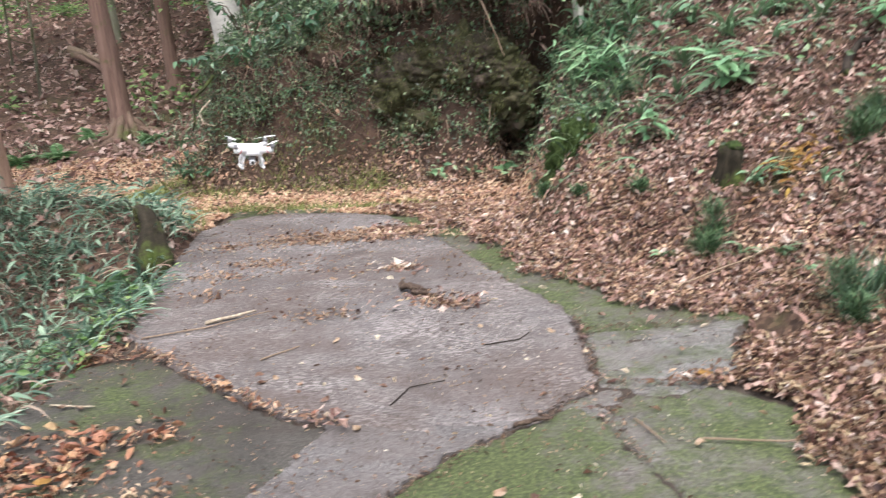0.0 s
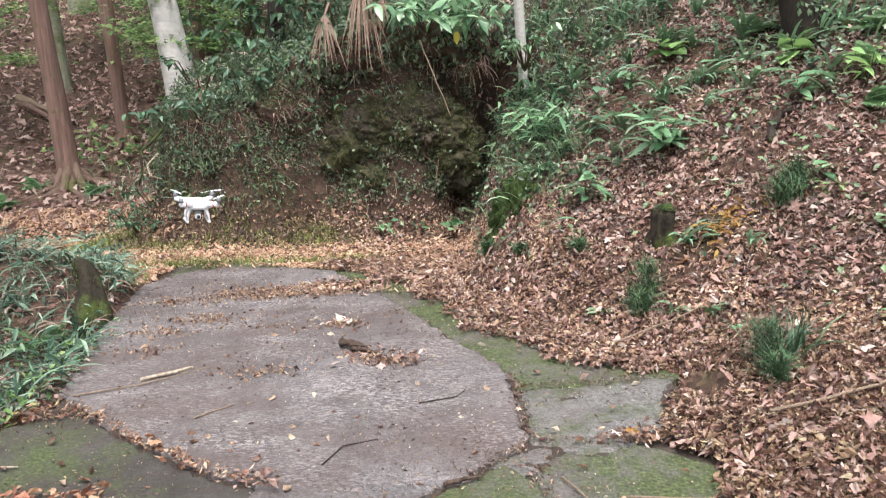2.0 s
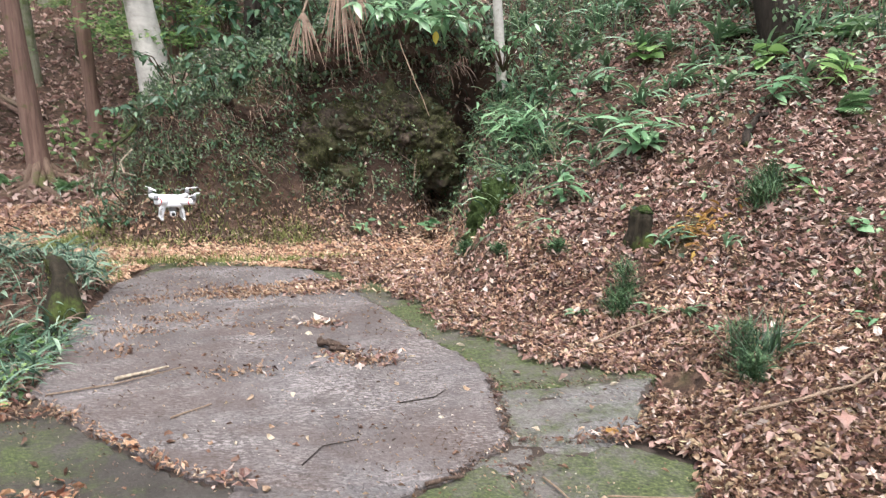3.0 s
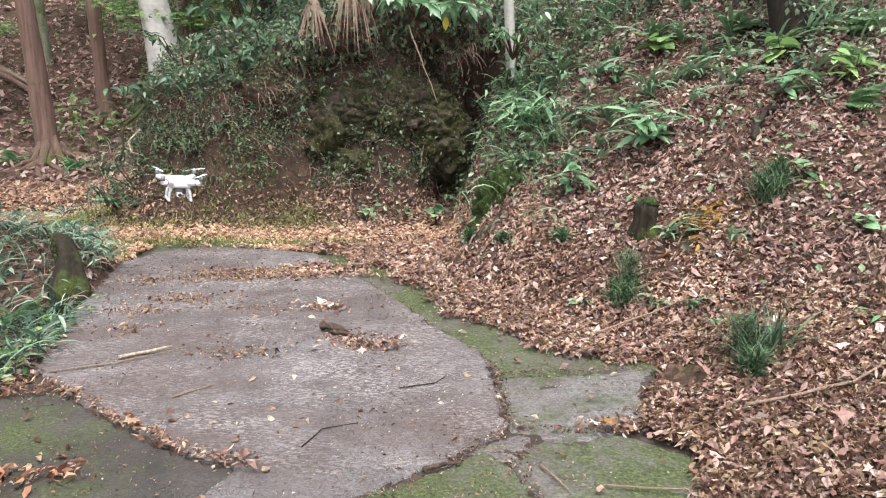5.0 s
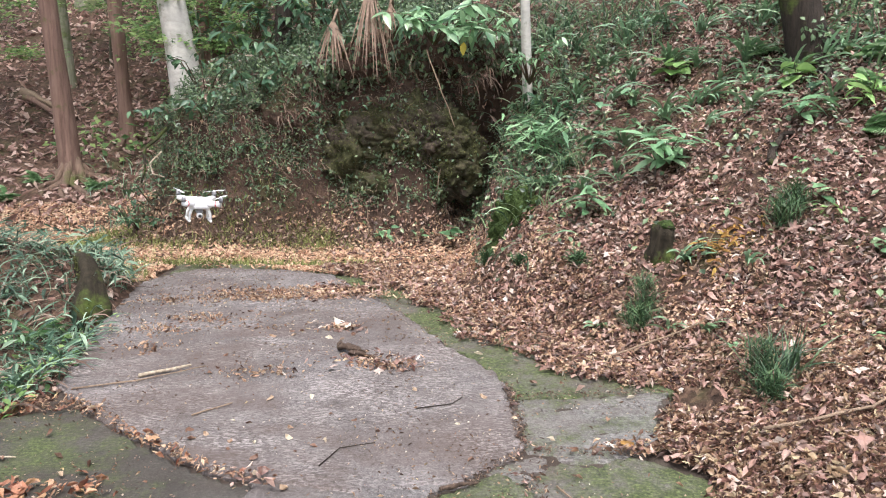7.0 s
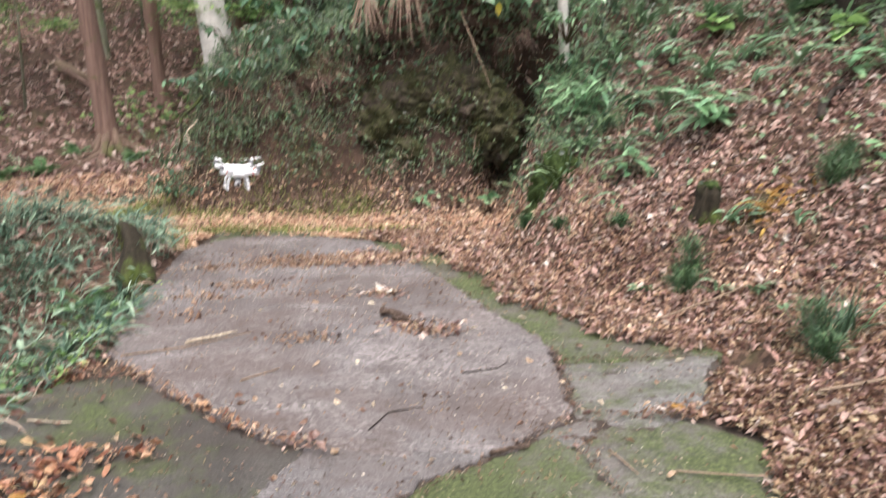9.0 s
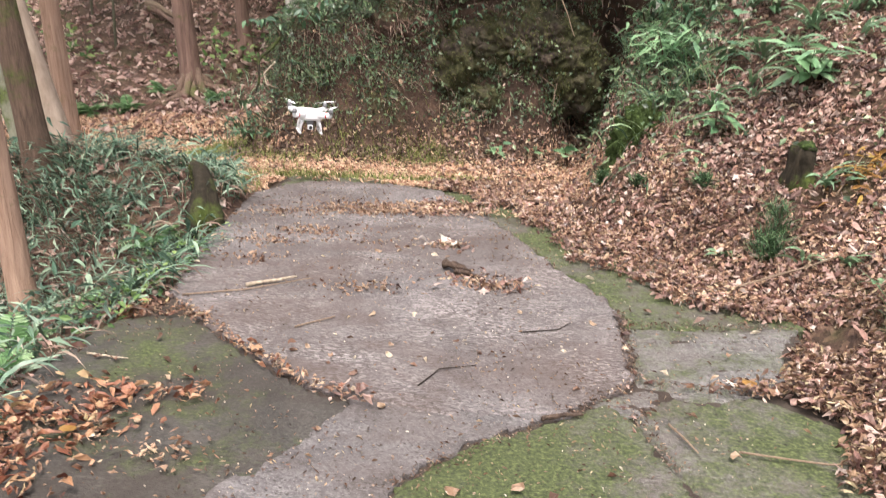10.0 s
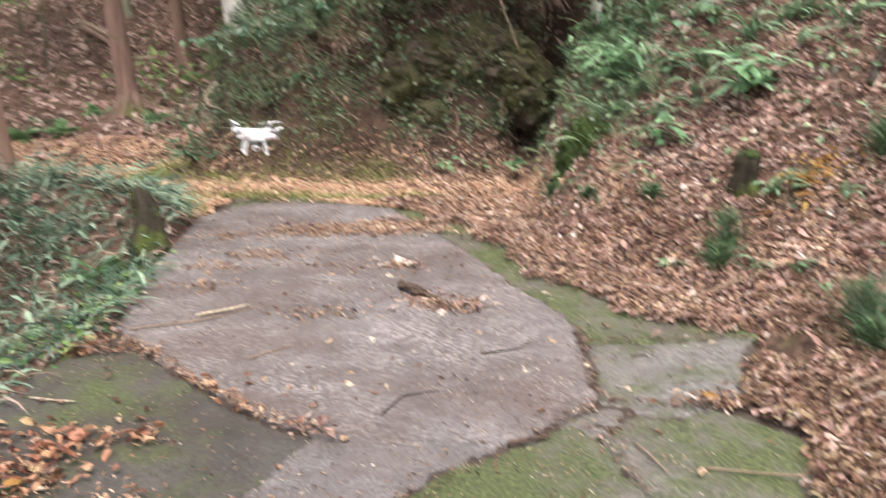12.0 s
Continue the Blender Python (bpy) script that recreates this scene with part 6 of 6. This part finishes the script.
def build_saplings():
    """Young maples with flat layers of small leaves."""
    for k, (x, y, tall) in enumerate([(-3.0, 10.6, 1.7), (-2.45, 9.8, 1.2), (-4.3, 11.8, 2.2), (-5.6, 10.2, 2.2), (-4.85, 9.3, 2.1), (-2.9, 12.5, 2.6), (-6.6, 12.5, 2.4), (-1.6, 9.1, 1.4), (-3.9, 13.5, 2.6), (-2.3, 8.95, 0.9)]):
        b = foot(x, y)
        t = thing("maple_sapling", b, "young maple with layers of light green leaves", "tree", "young maples on the hill")
        part("trunk", mesh_of("trunk", *tube([(0, 0, -0.05), (0.05, 0, tall * 0.5), (-0.04, 0.03, tall)], [0.018, 0.013, 0.005], 7), GREYGREEN), t)
        sets = []
        for i in range(8):
            a, z = 2.4 * i + k, tall * (0.35 + 0.65 * i / 7)
            e = Vector((math.cos(a) * 0.55, math.sin(a) * 0.55, z + 0.08))
            part("limb", mesh_of("limb", *tube([(0, 0, z - 0.1), e], [0.007, 0.003], 5), GREYGREEN), t)
            n = 165
            p = np.array(e) * (0.9, 0.9, 1) + rng.normal(0, 1, (n, 3)) * (0.24, 0.24, 0.04)
            sets.append(cloud(LOBED if i % 2 else SMALL, p, rng.normal(0, 1, (n, 3)), unit(rng.normal(0, 0.25, (n, 3)) + (0, -0.2, 1)), rng.uniform(0.05, 0.09, n)))
        part("crown", mesh_of("crown", *joined(*sets), MAPLE, False), t)


build_saplings()


# ---- dead wood, stumps, palm leaves ----
def stick(name, points, r, material, label, category="stick", lumps=0.5):
    p0 = Vector(points[0])
    pts = []
    for a, b in zip(points, points[1:]):
        for i in range(6):
            q = Vector(a).lerp(Vector(b), i / 6)
            pts.append(q + Vector((noise.noise(q * 9), noise.noise(q * 9 + Vector((5, 0, 0))), noise.noise(q * 9 + Vector((0, 5, 0))) * 0.3)) * r * 1.6 - p0)
    pts.append(Vector(points[-1]) - p0)
    rad = [r * (1 - 0.5 * i / len(pts)) for i in range(len(pts))]
    ob = new(name, mesh_of(name, *tube(pts, rad, 8, lumps, r * 100), material))
    ob.location = p0
    return tagged(ob, label, category)


def build_dead_wood():
    stick("stick", [(-1.2, 3.35, 0.024), (-1.0, 3.47, 0.03)], 0.009, BLEACHED, "pale broken stick with peeling bark on concrete")
    stick("stick", [(-1.44, 3.2, 0.02), (-1.2, 3.29, 0.022), (-0.93, 3.46, 0.03)], 0.004, DEADWOOD, "thin brown branch lying on concrete")
    stick("stick", [(-0.40, 4.12, 0.025), (-0.33, 4.10, 0.035), (-0.27, 4.13, 0.022)], 0.011, BLEACHED, "bleached piece of wood on concrete")
    stick("log", [(-0.34, 3.71, 0.042), (-0.27, 3.675, 0.046), (-0.19, 3.64, 0.036)], 0.02, LOGBARK, "short dark rotten log on the slab", "log", 1.5)
    stick("bark_piece", [(-0.27, 3.66, 0.03), (-0.2, 3.6, 0.04), (-0.13, 3.59, 0.024)], 0.014, LOGBARK, "dark flake of bark beside the log", "bark", 1.2)
    stick("bark_piece", [(0.12, 2.33, 0.016), (0.19, 2.35, 0.022), (0.25, 2.375, 0.016)], 0.009, LOGBARK, "dark piece of bark beside the crack")
    stick("stick", [(-0.30, 2.50, 0.018), (-0.24, 2.63, 0.02), (-0.11, 2.68, 0.018)], 0.0028, DARKBARK, "thin curved dark twig on the slab")
    stick("stick", [(0.05, 3.0, 0.018), (0.2, 3.04, 0.02), (0.25, 3.12, 0.018)], 0.003, DARKBARK, "thin dark twig on the slab")
    stick("stick", [(-0.85, 2.93, 0.018), (-0.72, 3.05, 0.02)], 0.004, DEADWOOD, "small brown twig on the slab")
    stick("stick", [(0.52, 2.36, 0.012), (0.58, 2.2, 0.012)], 0.004, DEADWOOD, "reddish twig lying in the crack")
    stick("stick", [(0.7, 2.22, 0.012), (0.95, 2.17, 0.02), (1.25, 2.2, 0.05)], 0.0035, DEADWOOD, "long thin twig at the leaf drift")
    stick("stick", [(1.35, 2.62, 0.1), (1.75, 2.6, 0.2), (2.2, 2.75, 0.36)], 0.008, DEADWOOD, "long brown branch over the leaf drift")
    stick("stick", [(-1.55, 2.6, 0.012), (-1.38, 2.58, 0.012)], 0.004, BLEACHED, "pale twig on mossy concrete")
    stick("stick", [(1.0, 3.55, 0.05), (1.3, 3.6, 0.14), (1.6, 3.66, 0.25)], 0.006, DEADWOOD, "brown twig along the slope's foot")
    for i in range(26):
        x, y, a, ln = rng.uniform(0.9, 2.6), rng.uniform(2.0, 5.2), rng.uniform(0, 6.28), rng.uniform(0.08, 0.25)
        if bare_road(x, y) > 0.1:
            continue
        x2, y2 = x + ln * math.cos(a), y + ln * math.sin(a)
        stick("stick", [(x, y, float(surface(x, y)) + 0.035), (x2, y2, float(surface(x2, y2)) + 0.04)], rng.uniform(0.002, 0.005), DEADWOOD, "thin dry twig among fallen leaves")
    # mossy stump on the slope
    z = float(ground_z(1.47, 4.25))
    t = thing("tree_stump", (1.47, 4.25, z), "small mossy rotten stump on the slope", "stump")
    part("trunk", mesh_of("trunk", *tube([(0, 0, -0.1), (0, 0, 0.0), (0.003, 0, 0.06), (0.006, 0, 0.12), (0.008, 0.002, 0.175)], [0.09, 0.066, 0.056, 0.057, 0.05], 24, 0.9, 4), STUMP), t)
    part("moss_cap", mesh_of("moss_cap", *tube([(0.008, 0.0, 0.165), (0.008, 0.0, 0.185), (0.006, 0.0, 0.2)], [0.054, 0.05, 0.026], 18, 0.9, 7), MOSS), t, "green moss on the stump's top")
    # mossy leaning stub at the inside of the bend
    z = float(ground_z(-1.83, 4.42))
    t = thing("mossy_stub", (-1.83, 4.42, z), "mossy rotten trunk stub leaning at the road's edge", "stump")
    line = [Vector((0.07, -0.14, -0.12)), Vector((0.05, -0.08, 0.02)), Vector((0.02, -0.02, 0.11)), Vector((-0.02, 0.04, 0.19)), Vector((-0.07, 0.1, 0.26)), Vector((-0.10, 0.13, 0.29))]
    part("trunk", mesh_of("trunk", *tube(line, [0.10, 0.088, 0.076, 0.07, 0.055, 0.02], 22, 1.0, 9), STUMP), t)
    n = 1500
    u = rng.uniform(0.4, 4.6, n)
    q = np.array([list(line[int(k)].lerp(line[int(k) + 1], k - int(k))) for k in u])
    a = rng.uniform(0, 6.28, n)
    way = np.stack([np.cos(a), np.sin(a), 0 * a], -1)
    keep = vnoise(a * 0.2, q[:, 2], 0.12, 81) > -0.25
    v, f = cloud(SMALL, (q + way * (0.088 - 0.011 * u)[:, None])[keep], (rng.normal(0, 0.6, (n, 3)) + (0, 0, -0.6))[keep], unit(way + rng.normal(0, 0.4, (n, 3)))[keep], rng.uniform(0.008, 0.02, n)[keep])
    part("moss", mesh_of("moss", v, f, OLIVE, False), t, "olive moss on the bark")
    # dark root on the slope, roots on the bank
    stick("exposed_root", [(2.12, 4.45, float(ground_z(2.12, 4.45)) + 0.01), (2.2, 4.5, float(ground_z(2.2, 4.5)) + 0.05), (2.32, 4.55, float(ground_z(2.32, 4.55)) + 0.03)], 0.028, DARKBARK, "black wet root above dry leaves", "root")
    stick("exposed_root", [(-2.05, 6.62, 0.75), (-2.12, 6.52, 0.66), (-2.1, 6.48, 0.58), (-2.0, 6.5, 0.55)], 0.007, BLEACHED, "pale curved root on the bank", "root")
    stick("exposed_root", [(-2.02, 6.75, 0.95), (-2.16, 6.6, 0.78), (-2.2, 6.52, 0.5)], 0.017, DARKBARK, "dark root hanging over the bank's corner", "root")
    stick("hanging_branch", [(0.16, 6.45, 1.62), (0.27, 6.2, 1.3), (0.38, 6.12, 1.03)], 0.006, DEADWOOD, "bare brown branch hanging over the rock", "branch")
    for i in range(30):
        x = rng.uniform(-2.0, 0.5)
        y = 6.5 + rng.uniform(0, 0.4)
        z = float(ground_z(x, y)) + 0.03
        ln = rng.uniform(0.15, 0.5)
        stick("hanging_root", [(x, y, z), (x + rng.normal(0, 0.05), y - 0.08, z - ln * 0.5), (x + rng.normal(0, 0.1), y - 0.12 - 0.1 * rng.random(), z - ln)], rng.uniform(0.002, 0.005), DEADWOOD if i % 3 else DARKBARK, "thin root hanging on the bank", "root")
    n = 5000
    x, y = rng.uniform(-2.2, 0.7, n), rng.uniform(6.6, 7.3, n)
    p = np.stack([x, y, ground_z(x, y)], -1)
    v, f = strips(p, rng.normal(-1.57, 0.9, n), rng.uniform(0.06, 0.3, n), rng.uniform(0.002, 0.006, n), rng.uniform(40, 100, n), rng.uniform(110, 185, n), 4, 0.8)
    tagged(new("dead_stems", mesh_of("dead_stems", v, f, BANK_LITTER)), "dead stems and rootlets hanging on the bank", "dead stems", kind="stuff")
    # dead fern skirts hanging from the bank
    for x, y, z, n, ln in [(-0.95, 6.78, 1.12, 34, 0.2), (-1.5, 6.76, 0.85, 24, 0.16), (0.62, 6.75, 1.46, 34, 0.3)]:
        p = np.array([x, y, z]) + rng.normal(0, 1, (n, 3)) * (0.09, 0.04, 0.04)
        v, f = strips(p, rng.normal(-1.57, 0.8, n), ln * rng.uniform(0.5, 1.2, n), rng.uniform(0.004, 0.010, n), rng.uniform(80, 125, n), rng.uniform(160, 185, n), 5, 0.7)
        tagged(new("dead_fern", mesh_of("dead_fern", v, f, BANK_LITTER)), "withered fern fronds hanging down the bank", "dead fern", "dead ferns on the bank")
    # ivy on the dark trunk
    n = 900
    z, a = rng.uniform(1.15, 2.3, n), rng.uniform(0, 6.28, n)
    axis = np.stack([2.75 - 0.15 * (z - 1.2) / 0.8, 5.25 + 0 * z], -1)
    p = np.concatenate([axis + 0.16 * np.stack([np.cos(a), np.sin(a)], -1), z[:, None]], 1)
    keep = vnoise(a * 0.3, z, 0.22, 83) > 0.0
    out = np.stack([np.cos(a), np.sin(a), 0.3 + 0 * a], -1)
    v, f = cloud(SMALL, p[keep], (rng.normal(0, 0.5, (n, 3)) + (0, 0, -0.8))[keep], unit(out + rng.normal(0, 0.4, (n, 3)))[keep], rng.uniform(0.03, 0.06, n)[keep])
    tagged(new("ivy", mesh_of("ivy", v, f, IVY, False)), "dark ivy climbing the trunk", "ivy", kind="stuff")
    # fallen logs on the hill
    for pts, r, mt in [([(-4.95, 10.45, 0), (-4.1, 9.95, 0)], 0.045, DEADWOOD), ([(-4.85, 10.3, 0), (-4.2, 9.85, 0)], 0.04, CEDAR)]:
        stick("fallen_log", [(x, y, float(ground_z(x, y)) + r * 1.2 + 0.03 * (1 - i)) for i, (x, y, _) in enumerate(pts)], r, mt, "fallen log lying on the wooded hill", "log")
    # dead palm leaves
    for x, y, z, n, ln, spread in [(-0.60, 6.5, 1.83, 22, 0.40, 0.5), (-0.30, 6.5, 2.12, 26, 0.75, 0.3), (-0.14, 6.52, 1.98, 12, 0.5, 0.35)]:
        t = thing("dead_palm_leaf", (x, y, z), "dry brown palm leaf hanging from the bank", "palm leaf", "dead palm leaves")
        part("stalk", mesh_of("stalk", *tube([(0.02, 0.7, -0.1), (0.01, 0.3, 0.12), (0, 0, 0)], [0.012, 0.011, 0.01], 6), DEADWOOD), t)
        for k in range(n):
            a = (k / (n - 1) - 0.5 + rng.normal(0, 0.12)) * 2 * spread
            v, f = strips(np.zeros((1, 3)), np.array([-1.57 + 1.1 * a]), np.array([ln * rng.uniform(0.45, 1.15)]), np.array([0.011]), np.array([140.0 + 30 * rng.random()]), np.array([172.0 + 8 * rng.random()]), 5, rng.normal(0, 0.5))
            v = v + np.array([0.02 * a, 0, 0])
            v[:, 0] += (a * 0.55 + rng.normal(0, 0.08)) * np.abs(v[:, 2])
            part("leaflet", mesh_of("leaflet", v, f, DRYPALM), t)
    # orange dead fern patch by the stump
    n = 80
    p = np.stack([rng.normal(1.74, 0.10, n), rng.normal(4.05, 0.06, n), np.zeros(n)], -1)
    p[:, 2] = ground_z(p[:, 0], p[:, 1]) + 0.04 * rng.random(n) + 0.02
    v, f = cloud(LEAF_D, p, rng.normal(0, 1, (n, 3)), unit(rng.normal(0, 0.4, (n, 3)) + (0, -0.3, 1)), rng.uniform(0.04, 0.08, n))
    tagged(new("withered_leaves", mesh_of("withered_leaves", v, f, ORANGE, False)), "withered orange leaves flattened on the slope", "withered leaves", kind="stuff")


build_dead_wood()


# ---- the drone, hovering over the bend ----
def rounded_box(sx, sy, sz, bevel, taper=1.0):
    bm = bmesh.new()
    bmesh.ops.create_cube(bm, size=1.0)
    for v in bm.verts:
        k = taper if v.co.z > 0 else 1.0
        v.co = Vector((v.co.x * sx * k, v.co.y * sy * k, v.co.z * sz))
    bmesh.ops.bevel(bm, geom=list(bm.edges), offset=bevel, segments=4, profile=0.5, affect="EDGES")
    return bm


def build_drone():
    d = thing("quadcopter_drone", (-1.45, 5.45, 0.50), "white quadcopter drone hovering over the road's bend", "drone", turn=24)
    d.matrix_basis = pose(-1.45, 5.45, 0.50, 3, 4, 24)
    part("body", mesh_from_bm("body", rounded_box(0.17, 0.17, 0.075, 0.034, 0.72), WHITE), d)
    part("battery", mesh_from_bm("battery", rounded_box(0.06, 0.03, 0.045, 0.01), GREYPLASTIC), d, "grey battery at the back", pose(0, 0.075, 0.0))
    motor = bmesh.new()
    bmesh.ops.create_cone(motor, cap_ends=True, segments=16, radius1=0.016, radius2=0.014, depth=0.03)
    motor_me = mesh_from_bm("motor", motor, GREYPLASTIC)
    blade_me = mesh_of("blade", *leaf_form(6, 0.16, 0.02, 0.1), WHITE)
    hub = bmesh.new()
    bmesh.ops.create_cone(hub, cap_ends=True, segments=12, radius1=0.010, radius2=0.006, depth=0.012)
    hub_me = mesh_from_bm("propeller", hub, WHITE)
    for k in range(4):
        a = math.radians(45 + 90 * k)
        e = Vector((math.cos(a) * 0.175, math.sin(a) * 0.175, 0.015))
        s = Vector((math.cos(a) * 0.06, math.sin(a) * 0.06, 0.0))
        part("arm", mesh_of("arm", *tube([s, (s + e) / 2, e], [0.030, 0.022, 0.019], 12), WHITE), d)
        if k >= 2:
            part("stripe", mesh_of("stripe", *tube([s.lerp(e, 0.70), s.lerp(e, 0.76)], [0.0228, 0.0222], 12), RED), d, "red band round the arm")
        part("motor", motor_me, d, m=Matrix.Translation(e + Vector((0, 0, 0.028))))
        prop = part("propeller", hub_me, d, m=Matrix.Translation(e + Vector((0, 0, 0.049))) @ pose(0, 0, 0, 0, 0, 35 + 67 * k))
        for j in range(2):
            part("blade", blade_me, prop, m=pose(0, 0, 0, 8, 0, 180 * j) @ Matrix.Diagonal((0.118, 0.118, 0.118, 1)))
    for sgn in (-1, 1):
        x = 0.065 * sgn
        for y in (-0.055, 0.055):
            part("leg", mesh_of("leg", *tube([(x * 0.8, y * 0.7, -0.03), (x * 1.05, y, -0.07), (x * 1.12, y * 1.05, -0.118)], [0.012, 0.0095, 0.009], 8), WHITE), d)
        part("skid", mesh_of("skid", *tube([(x * 1.12, -0.075, -0.118), (x * 1.12, 0, -0.122), (x * 1.12, 0.075, -0.118)], [0.009, 0.009, 0.009], 8), WHITE), d)
    part("gimbal", mesh_from_bm("gimbal", rounded_box(0.045, 0.035, 0.03, 0.008), GREYPLASTIC), d, "grey gimbal mount", pose(0, -0.02, -0.055))
    lens = part("camera_pod", mesh_from_bm("camera_pod", rounded_box(0.038, 0.042, 0.036, 0.010), WHITE), d, "", pose(0, -0.035, -0.085))
    ring = bmesh.new()
    bmesh.ops.create_cone(ring, cap_ends=True, segments=16, radius1=0.012, radius2=0.011, depth=0.012)
    part("lens", mesh_from_bm("lens", ring, BLACK), lens, "black glass lens", pose(0, -0.024, 0, 90))


build_drone()
